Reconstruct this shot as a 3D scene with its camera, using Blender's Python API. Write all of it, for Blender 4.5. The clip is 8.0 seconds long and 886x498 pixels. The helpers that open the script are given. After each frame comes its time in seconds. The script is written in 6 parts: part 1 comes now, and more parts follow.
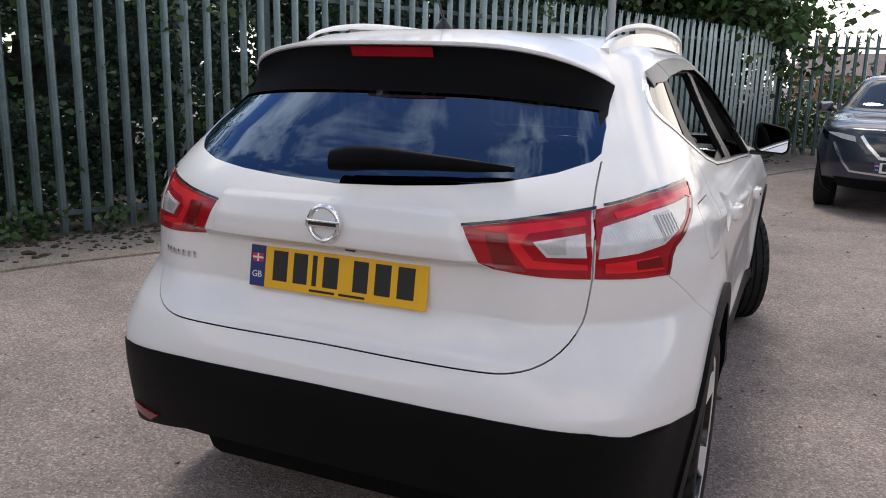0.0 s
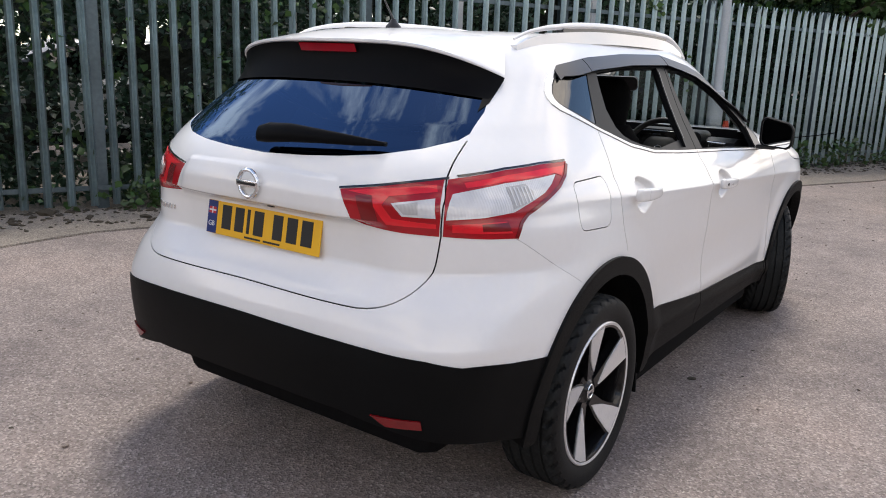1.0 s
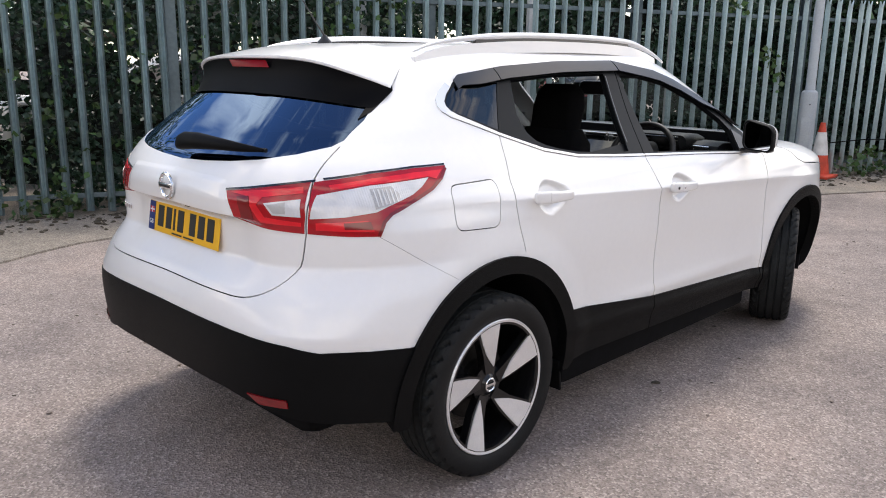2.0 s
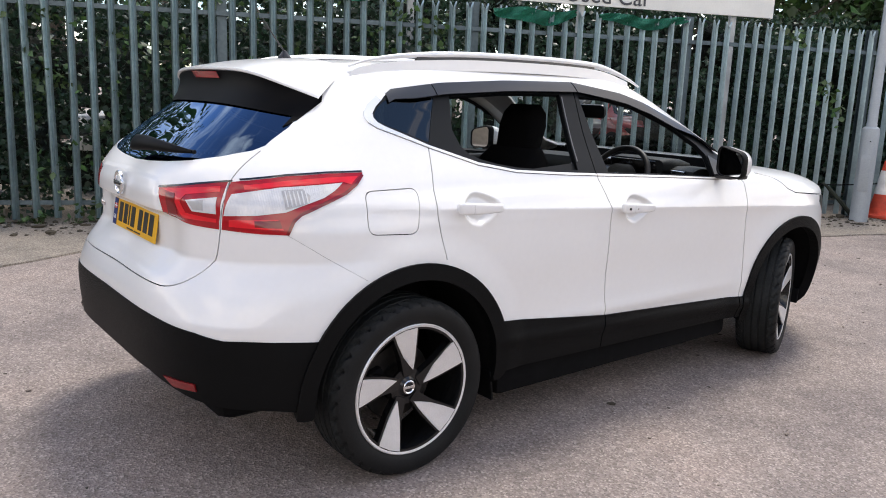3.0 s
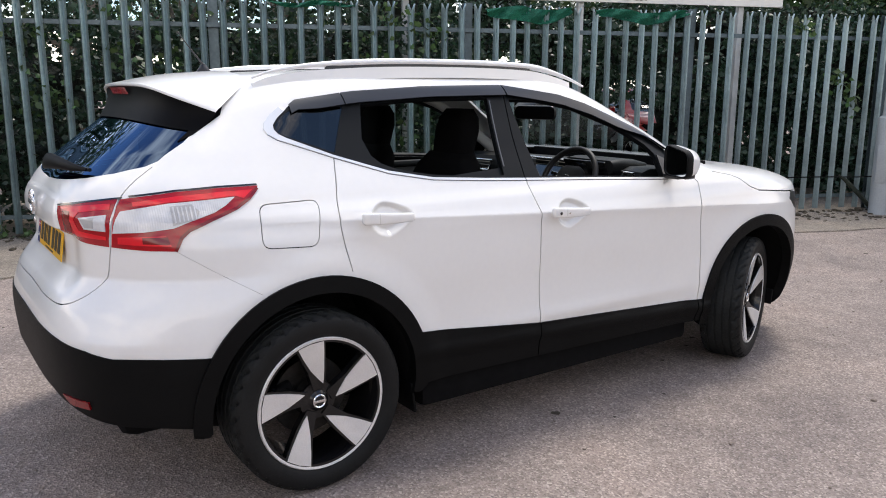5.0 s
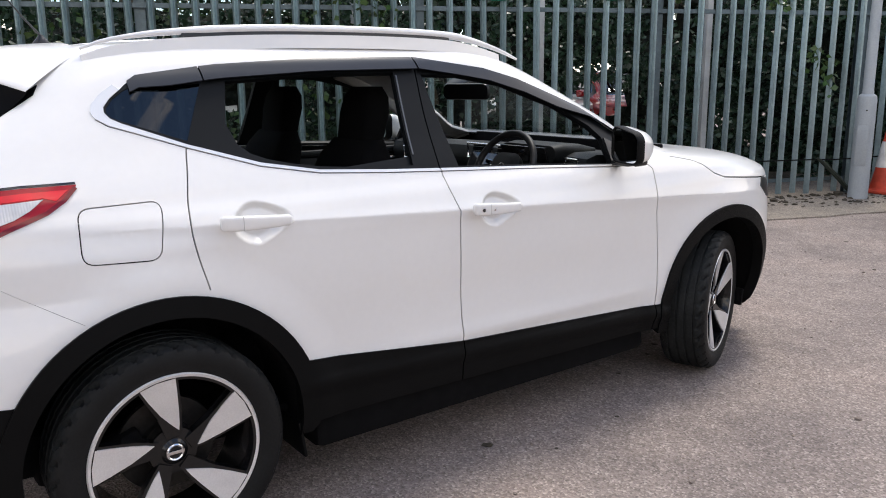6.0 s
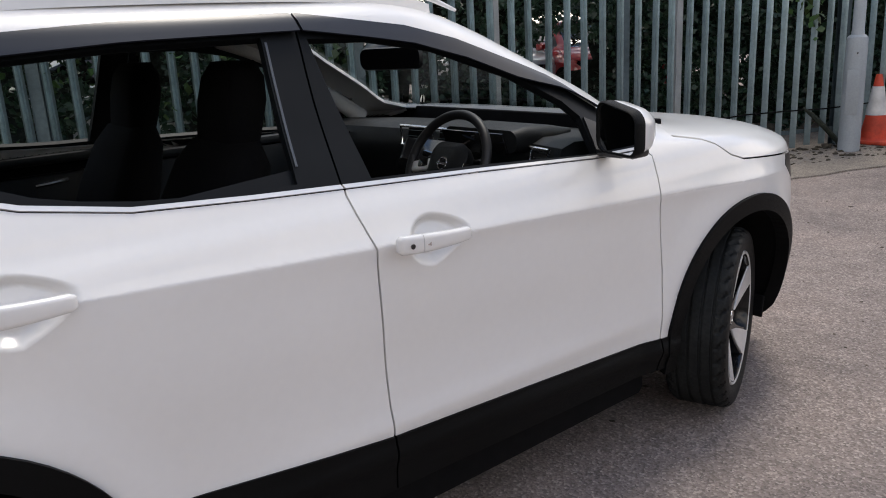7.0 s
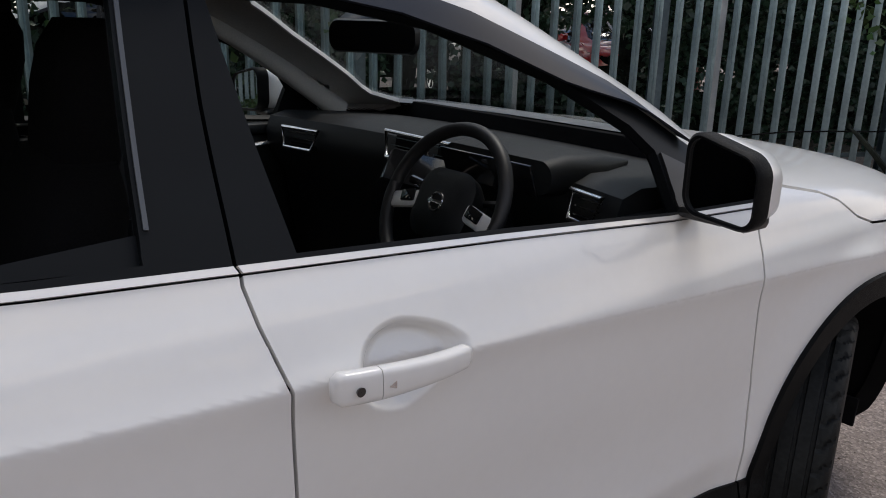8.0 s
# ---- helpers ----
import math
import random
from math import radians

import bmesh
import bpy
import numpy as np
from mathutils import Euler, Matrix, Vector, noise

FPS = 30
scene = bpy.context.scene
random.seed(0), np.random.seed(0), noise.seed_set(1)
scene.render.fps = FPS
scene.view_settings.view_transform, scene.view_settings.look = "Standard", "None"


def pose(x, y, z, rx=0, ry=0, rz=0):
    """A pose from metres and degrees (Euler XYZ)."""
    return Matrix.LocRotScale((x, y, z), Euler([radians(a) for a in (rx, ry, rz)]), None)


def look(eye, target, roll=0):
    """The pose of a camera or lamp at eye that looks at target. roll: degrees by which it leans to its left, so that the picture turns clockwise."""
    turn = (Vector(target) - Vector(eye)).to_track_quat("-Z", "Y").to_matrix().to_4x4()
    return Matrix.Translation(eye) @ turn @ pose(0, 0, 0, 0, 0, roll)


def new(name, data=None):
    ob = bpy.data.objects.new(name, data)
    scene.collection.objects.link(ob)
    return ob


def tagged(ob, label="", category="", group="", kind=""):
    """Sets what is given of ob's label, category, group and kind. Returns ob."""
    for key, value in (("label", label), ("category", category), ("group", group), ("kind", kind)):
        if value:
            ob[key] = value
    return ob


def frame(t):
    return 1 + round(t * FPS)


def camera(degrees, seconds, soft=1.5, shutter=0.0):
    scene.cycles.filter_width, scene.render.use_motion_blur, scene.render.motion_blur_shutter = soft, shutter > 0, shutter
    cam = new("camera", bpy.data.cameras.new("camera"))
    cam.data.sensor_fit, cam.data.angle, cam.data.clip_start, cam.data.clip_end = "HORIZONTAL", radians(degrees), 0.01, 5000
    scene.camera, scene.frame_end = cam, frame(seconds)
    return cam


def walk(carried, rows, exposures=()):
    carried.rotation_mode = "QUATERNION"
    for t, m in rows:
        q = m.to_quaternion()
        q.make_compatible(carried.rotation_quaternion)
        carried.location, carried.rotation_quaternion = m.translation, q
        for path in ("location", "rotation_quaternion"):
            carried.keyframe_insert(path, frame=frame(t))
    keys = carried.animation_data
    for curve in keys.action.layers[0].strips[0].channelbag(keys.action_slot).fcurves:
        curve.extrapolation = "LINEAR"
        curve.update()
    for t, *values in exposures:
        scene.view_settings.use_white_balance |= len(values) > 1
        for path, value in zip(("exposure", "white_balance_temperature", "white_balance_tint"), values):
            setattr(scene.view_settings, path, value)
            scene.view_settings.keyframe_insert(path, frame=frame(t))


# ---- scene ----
cam = camera(59.0, 8.0, soft=1.0)
PATH = [
    (0, (1.016, -2.39, 1.417), (0.24, -0.598, 0.984), 1.5),
    (0.5, (1.448, -2.391, 1.412), (0.508, -0.684, 0.963), 1.4),
    (1, (1.866, -2.4, 1.442), (0.756, -0.802, 0.978), 2.2),
    (1.5, (2.254, -2.226, 1.442), (1.039, -0.714, 0.957), 1.9),
    (1.7, (2.4, -2.134, 1.489), (1.12, -0.675, 1.005), 1.3),
    (2.8, (3.041, -1.749, 1.45), (1.515, -0.519, 1.048), 1.6),
    (3, (3.107, -1.662, 1.446), (1.574, -0.44, 1.051), 2.2),
    (3.5, (3.268, -1.484, 1.455), (1.68, -0.335, 1.055), 1.1),
    (4, (3.43, -1.426, 1.47), (1.839, -0.283, 1.068), 1.9),
    (4.2, (3.439, -1.413, 1.491), (1.843, -0.28, 1.08), 1.5),
    (5.5, (3.243, -0.965, 1.455), (1.648, 0.178, 1.066), -0.3),
    (6, (3.066, -0.634, 1.424), (1.493, 0.526, 1.001), -0.6),
    (6.5, (2.767, -0.259, 1.421), (1.249, 0.921, 0.87), -0.8),
    (7, (2.348, 0.075, 1.438), (0.845, 1.283, 0.91), -3.1),
    (7.5, (2.015, 0.374, 1.43), (0.491, 1.585, 0.972), -1.7),
    (8, (1.682, 0.644, 1.416), (0.191, 1.848, 0.847), 1.5),
]
EXPOSURE = [(0, -0.24), (1.0, 0.08), (1.5, 0.22), (3.5, 0.34), (4.2, 0.35), (5.5, 0.15), (6.5, 0.22), (7.0, -0.22), (7.5, -0.50), (8.0, -0.62)]
walk(cam, [(t, look(eye, target, roll)) for t, eye, target, roll in PATH], EXPOSURE)


# ---------- light ----------
world = bpy.data.worlds.new("sky")
scene.world = world
world.use_nodes = True
SUN_EL, SUN_AZ = radians(66), radians(-25)


def build_sky():
    nt = world.node_tree
    nt.nodes.clear()
    out = nt.nodes.new("ShaderNodeOutputWorld")
    bg = nt.nodes.new("ShaderNodeBackground")
    sky = nt.nodes.new("ShaderNodeTexSky")
    sky.sky_type, sky.sun_disc = "NISHITA", False
    sky.sun_elevation, sky.sun_rotation = SUN_EL, SUN_AZ
    sky.air_density, sky.dust_density, sky.ozone_density = 1.1, 0.2, 3.6
    # broken cloud over the blue
    tc = nt.nodes.new("ShaderNodeTexCoord")
    mp = nt.nodes.new("ShaderNodeMapping")
    mp.inputs["Scale"].default_value = (1.0, 1.0, 2.6)
    mp.inputs["Location"].default_value = (3.1, 1.7, 0.4)
    ns = nt.nodes.new("ShaderNodeTexNoise")
    ns.inputs["Scale"].default_value = 2.6
    ns.inputs["Detail"].default_value = 9.0
    ns.inputs["Roughness"].default_value = 0.58
    ns.inputs["Distortion"].default_value = 0.25
    rp = nt.nodes.new("ShaderNodeValToRGB")
    rp.color_ramp.elements[0].position, rp.color_ramp.elements[1].position = 0.50, 0.64
    mix = nt.nodes.new("ShaderNodeMix")
    mix.data_type = "RGBA"
    mix.inputs[7].default_value = (13.4, 12.0, 10.7, 1)
    nt.links.new(tc.outputs["Generated"], mp.inputs[0])
    nt.links.new(mp.outputs[0], ns.inputs["Vector"])
    # cloud lies thicker towards the horizon, the zenith is clearer
    sp = nt.nodes.new("ShaderNodeSeparateXYZ")
    nt.links.new(tc.outputs["Generated"], sp.inputs[0])
    ma = nt.nodes.new("ShaderNodeMath")
    ma.operation = "MULTIPLY_ADD"
    ma.inputs[1].default_value, ma.inputs[2].default_value = -0.16, 0.12
    nt.links.new(sp.outputs["Z"], ma.inputs[0])
    ad = nt.nodes.new("ShaderNodeMath")
    ad.operation = "ADD"
    nt.links.new(ns.outputs["Fac"], ad.inputs[0])
    nt.links.new(ma.outputs[0], ad.inputs[1])
    nt.links.new(ad.outputs[0], rp.inputs[0])
    nt.links.new(rp.outputs[0], mix.inputs[0])
    nt.links.new(sky.outputs[0], mix.inputs[6])
    nt.links.new(mix.outputs[2], bg.inputs[0])
    bg.inputs[1].default_value = 0.19
    nt.links.new(bg.outputs[0], out.inputs[0])


build_sky()
sun = new("sun", bpy.data.lights.new("sun", "SUN"))
sun.data.energy, sun.data.angle, sun.data.color = 2.45, radians(17), (1.0, 0.935, 0.84)
SUN_DIR = Vector((math.sin(SUN_AZ) * math.cos(SUN_EL), math.cos(SUN_AZ) * math.cos(SUN_EL), math.sin(SUN_EL)))
sun.matrix_world = look(SUN_DIR * 30, (0, 0, 0))


# ---------- materials ----------
def socket(bs, name, value):
    if name in bs.inputs:
        bs.inputs[name].default_value = value


def material(name, base, rough=0.5, metal=0.0, coat=0.0, grain=0.0, grain_scale=60.0, stain=0.0, stain_scale=3.0, bump_size=0.0, bump_scale=200.0, spec=0.5, vary=0.0):
    """A principled surface with colour grain, larger stains and fine relief, in object metres."""
    m = bpy.data.materials.new(name)
    m.use_nodes = True
    nt = m.node_tree
    bs = nt.nodes["Principled BSDF"]
    socket(bs, "Base Color", (*base, 1))
    socket(bs, "Roughness", rough)
    socket(bs, "Metallic", metal)
    socket(bs, "Coat Weight", coat)
    socket(bs, "Coat Roughness", 0.04)
    socket(bs, "Specular IOR Level", spec)
    tc = nt.nodes.new("ShaderNodeTexCoord")
    colour = None

    def shade(last, noise_scale, amount, detail):
        ns = nt.nodes.new("ShaderNodeTexNoise")
        ns.inputs["Scale"].default_value = noise_scale
        ns.inputs["Detail"].default_value = detail
        nt.links.new(tc.outputs["Object"], ns.inputs["Vector"])
        mr = nt.nodes.new("ShaderNodeMapRange")
        mr.inputs[1].default_value, mr.inputs[2].default_value = 0.3, 0.7
        mr.inputs[3].default_value, mr.inputs[4].default_value = 1 - amount, 1 + amount
        nt.links.new(ns.outputs["Fac"], mr.inputs[0])
        mx = nt.nodes.new("ShaderNodeMix")
        mx.data_type, mx.blend_type = "RGBA", "MULTIPLY"
        mx.inputs[0].default_value = 1.0
        if last is None:
            mx.inputs[6].default_value = (*base, 1)
        else:
            nt.links.new(last, mx.inputs[6])
        nt.links.new(mr.outputs[0], mx.inputs[7])
        return mx.outputs[2]

    if grain:
        colour = shade(colour, grain_scale, grain, 4)
    if stain:
        colour = shade(colour, stain_scale, stain, 5)
    if vary:
        oi = nt.nodes.new("ShaderNodeObjectInfo")
        mr = nt.nodes.new("ShaderNodeMapRange")
        mr.inputs[3].default_value, mr.inputs[4].default_value = 1 - vary, 1 + vary
        nt.links.new(oi.outputs["Random"], mr.inputs[0])
        mx = nt.nodes.new("ShaderNodeMix")
        mx.data_type, mx.blend_type = "RGBA", "MULTIPLY"
        mx.inputs[0].default_value = 1.0
        if colour is None:
            mx.inputs[6].default_value = (*base, 1)
        else:
            nt.links.new(colour, mx.inputs[6])
        nt.links.new(mr.outputs[0], mx.inputs[7])
        colour = mx.outputs[2]
    if colour is not None:
        nt.links.new(colour, bs.inputs["Base Color"])
    if bump_size:
        ns = nt.nodes.new("ShaderNodeTexNoise")
        ns.inputs["Scale"].default_value = bump_scale
        ns.inputs["Detail"].default_value = 3
        nt.links.new(tc.outputs["Object"], ns.inputs["Vector"])
        bp = nt.nodes.new("ShaderNodeBump")
        bp.inputs["Distance"].default_value = bump_size
        nt.links.new(ns.outputs["Fac"], bp.inputs["Height"])
        nt.links.new(bp.outputs[0], bs.inputs["Normal"])
    return m


def glass(name, tint, face_on, rough=0.0, sheen=(1, 1, 1)):
    """Thin pane: clear or tinted straight through, with a sheen that grows towards grazing view."""
    m = bpy.data.materials.new(name)
    m.use_nodes = True
    nt = m.node_tree
    nt.nodes.clear()
    out = nt.nodes.new("ShaderNodeOutputMaterial")
    tr = nt.nodes.new("ShaderNodeBsdfTransparent")
    tr.inputs[0].default_value = (*tint, 1)
    gl = nt.nodes.new("ShaderNodeBsdfGlossy")
    gl.inputs["Roughness"].default_value = rough
    gl.inputs[0].default_value = (*sheen, 1)
    lw = nt.nodes.new("ShaderNodeLayerWeight")
    pw = nt.nodes.new("ShaderNodeMath")
    pw.operation = "POWER"
    pw.inputs[1].default_value = 4.0
    nt.links.new(lw.outputs["Facing"], pw.inputs[0])
    mr = nt.nodes.new("ShaderNodeMapRange")
    mr.inputs[3].default_value, mr.inputs[4].default_value = face_on, 0.9
    nt.links.new(pw.outputs[0], mr.inputs[0])
    mx = nt.nodes.new("ShaderNodeMixShader")
    nt.links.new(mr.outputs[0], mx.inputs[0])
    nt.links.new(tr.outputs[0], mx.inputs[1])
    nt.links.new(gl.outputs[0], mx.inputs[2])
    nt.links.new(mx.outputs[0], out.inputs[0])
    return m


PAINT = material("white_paint", (0.79, 0.782, 0.765), 0.32, coat=0.7, stain=0.015, stain_scale=2.5, grain=0.008, grain_scale=40)
CLAD = material("black_plastic", (0.0030, 0.0033, 0.0036), 0.5, spec=0.11, grain=0.15, grain_scale=300, stain=0.2, stain_scale=5, bump_size=0.0006, bump_scale=900)
TRIM = material("black_trim", (0.010, 0.010, 0.011), 0.30, stain=0.12, stain_scale=6)
PILLAR = material("pillar_film", (0.0050, 0.0060, 0.0070), 0.42, spec=0.15, stain=0.12, stain_scale=6)
VISOR = material("smoked_visor", (0.015, 0.017, 0.023), 0.28, spec=0.42, stain=0.1, stain_scale=9)
CHROME = material("chrome", (0.78, 0.78, 0.79), 0.20, metal=1.0, stain=0.05)
BELT = material("satin_chrome", (0.86, 0.85, 0.83), 0.25, metal=0.4, stain=0.05)
SILVER = material("silver_rail", (0.80, 0.80, 0.80), 0.32, metal=0.25, stain=0.04)
DARKGLASS = glass("privacy_glass", (0.05, 0.053, 0.058), 0.06)
# rear sheen tinted blue, the deep reflected sky put into the gloss colour
REARGLASS = glass("rear_glass", (0.04, 0.043, 0.05), 0.125, sheen=(0.42, 0.62, 0.98))
CLEARGLASS = glass("clear_glass", (0.84, 0.89, 0.87), 0.05)
RUBBER = material("tyre_rubber", (0.0085, 0.009, 0.0092), 0.55, spec=0.2, grain=0.2, grain_scale=120, stain=0.25, stain_scale=9, bump_size=0.0005, bump_scale=500)
TREAD = material("worn_tread", (0.018, 0.0195, 0.0195), 0.7, spec=0.15, grain=0.25, grain_scale=90, stain=0.25, stain_scale=9, bump_size=0.0005, bump_scale=400)
MACHINED = material("machined_alloy", (0.80, 0.80, 0.80), 0.36, metal=0.6, grain=0.05, grain_scale=200, stain=0.06, stain_scale=12)
RIMBLACK = material("black_alloy", (0.006, 0.006, 0.0065), 0.22, coat=0.3, spec=0.3, stain=0.15, stain_scale=12)
STEEL = material("brake_steel", (0.035, 0.033, 0.031), 0.5, metal=0.8, grain=0.15, stain=0.25, stain_scale=15)
HOLE = material("dark_liner", (0.005, 0.005, 0.0055), 0.9, spec=0.1, grain=0.2, grain_scale=30)


# ---------- car: one body surface, cut into panels ----------
def mesh_of(name, verts, faces, mat, normals=None, smooth=True):
    me = bpy.data.meshes.new(name)
    me.from_pydata([tuple(map(float, v)) for v in verts], [], [tuple(map(int, f)) for f in faces])
    me.polygons.foreach_set("use_smooth", [smooth] * len(me.polygons))
    me.update()
    if normals is not None:
        me.normals_split_custom_set_from_vertices([tuple(map(float, n)) for n in normals])
    me.materials.append(mat)
    return me


def thing(name, label, category, at=None, group="", kind=""):
    ob = new(name)
    ob.empty_display_size = 0.05
    if at is not None:
        ob.matrix_basis = at
    return tagged(ob, label, category, group, kind)


def child(ob, parent, label=""):
    ob.parent = parent
    if label:
        ob["label"] = label
    return ob


def part(name, bm, mat, parent, label="", smooth=True, sharp=35):
    me = bpy.data.meshes.new(name)
    bmesh.ops.recalc_face_normals(bm, faces=bm.faces)
    bm.to_mesh(me)
    bm.free()
    me.polygons.foreach_set("use_smooth", [smooth] * len(me.polygons))
    if smooth:
        me.set_sharp_from_angle(angle=radians(sharp))
    me.materials.append(mat)
    return child(new(name, me), parent, label)


def add_box(bm, size, at=(0, 0, 0), bevel=0.0, turn=(0, 0, 0), seg=2):
    r = bmesh.ops.create_cube(bm, size=1, matrix=pose(*at, *turn) @ Matrix.Diagonal((*size, 1)))
    if bevel:
        es = list({e for v in r["verts"] for e in v.link_edges})
        bmesh.ops.bevel(bm, geom=es, offset=bevel, segments=seg, affect="EDGES", profile=0.5)
    return bm


def box(size, at=(0, 0, 0), bevel=0.0, turn=(0, 0, 0), seg=2):
    return add_box(bmesh.new(), size, at, bevel, turn, seg)


def lathe(bm, profile, axis="x", seg=64, origin=(0, 0, 0), closed=True):
    """Turn (radius, along) pairs round an axis."""
    rings = []
    for r, a in profile:
        ring = []
        for k in range(seg):
            t = 2 * math.pi * k / seg
            c, s = r * math.cos(t), r * math.sin(t)
            p = {"x": (a, c, s), "y": (c, a, s), "z": (c, s, a)}[axis]
            ring.append(bm.verts.new(Vector(p) + Vector(origin)))
        rings.append(ring)
    n = len(rings)
    for i in range(n if closed else n - 1):
        A, B = rings[i], rings[(i + 1) % n]
        for k in range(seg):
            bm.faces.new((A[k], A[(k + 1) % seg], B[(k + 1) % seg], B[k]))
    return bm


def tube(bm, points, radius, seg=10, closed=False, flat=1.0):
    """A round bar through the points; radius may be a list."""
    pts = [Vector(p) for p in points]
    rings = []
    up = Vector((0.123, 0.31, 0.94)).normalized()
    for i, p in enumerate(pts):
        if closed:
            d = pts[(i + 1) % len(pts)] - pts[i - 1]
        else:
            d = pts[min(i + 1, len(pts) - 1)] - pts[max(i - 1, 0)]
        d.normalize()
        a = up - d * up.dot(d)
        a.normalize()
        b = d.cross(a)
        r = radius[i] if isinstance(radius, (list, tuple)) else radius
        rings.append([bm.verts.new(p + a * r * math.cos(2 * math.pi * k / seg) + b * r * flat * math.sin(2 * math.pi * k / seg)) for k in range(seg)])
    m = len(rings)
    for i in range(m if closed else m - 1):
        A, B = rings[i], rings[(i + 1) % m]
        for k in range(seg):
            bm.faces.new((A[k], A[(k + 1) % seg], B[(k + 1) % seg], B[k]))
    if not closed:
        bm.faces.new(rings[0][::-1])
        bm.faces.new(rings[-1])
    return bm


def rounded(pts, closed=True, step=0.02, soft=True):
    """A smooth line through a few corners (Catmull-Rom), as many short steps."""
    P = [Vector(p) for p in pts]
    n = len(P)
    out = []
    for i in range(n if closed else n - 1):
        a, b = P[i], P[(i + 1) % n]
        p0 = P[i - 1] if (closed or i > 0) else a
        p3 = P[(i + 2) % n] if (closed or i + 2 < n) else b
        k = max(1, int((b - a).length / step))
        for j in range(k):
            t = j / k
            if soft:
                out.append(0.5 * (2 * a + (b - p0) * t + (2 * p0 - 5 * a + 4 * b - p3) * t * t + (3 * a - p0 - 3 * b + p3) * t ** 3))
            else:
                out.append(a.lerp(b, t))
    if not closed:
        out.append(P[-1])
    return out


# levels: z, half width, rear y, front y
LV = np.array([
 (0.17,.760,-.60,3.28),(0.29,.855,-.80,3.44),(0.45,.874,-.835,3.50),(0.60,.884,-.845,3.52),
 (0.74,.888,-.825,3.51),(0.86,.886,-.785,3.49),(0.95,.880,-.785,3.46),(1.00,.866,-.79,3.34),
 (1.045,.850,-.79,3.12),(1.09,.820,-.775,2.66),(1.15,.784,-.735,2.37),(1.24,.728,-.630,2.20),
 (1.36,.662,-.475,1.97),(1.45,.616,-.355,1.79),(1.50,.582,-.27,1.67),(1.54,.522,-.12,1.53),(1.565,.35,.25,1.24),(1.574,.0,.68,.76)])
VK = np.concatenate([[0],np.cumsum(np.hypot(np.diff(LV[:,0]),np.diff(LV[:,1])))])
def pchip(x,xk,yk):
    h=np.diff(xk); d=np.diff(yk)/h
    m=np.zeros(len(xk)); m[0]=d[0]; m[-1]=d[-1]
    w1=2*h[1:]+h[:-1]; w2=h[1:]+2*h[:-1]
    ok=d[:-1]*d[1:]>0
    m[1:-1]=np.where(ok,(w1+w2)/(w1/np.where(ok,d[:-1],1)+w2/np.where(ok,d[1:],1)),0)
    x=np.clip(x,xk[0],xk[-1]); i=np.clip(np.searchsorted(xk,x,side='right')-1,0,len(h)-1)
    t=(x-xk[i])/h[i]; t2=t*t; t3=t2*t
    return (2*t3-3*t2+1)*yk[i]+(t3-2*t2+t)*h[i]*m[i]+(-2*t3+3*t2)*yk[i+1]+(t3-t2)*h[i]*m[i+1]
SA, SB = 1.15, 2.85      # end of the rear bend, start of the front bend along s; 0..4
def zrow(v): return pchip(v,VK,LV[:,0])
VF=np.linspace(0,VK[-1],4000); ZF=zrow(VF)
def vofz(z): return np.interp(z,ZF,VF)
def bump(a,w): return np.exp(-(a/w)**2)
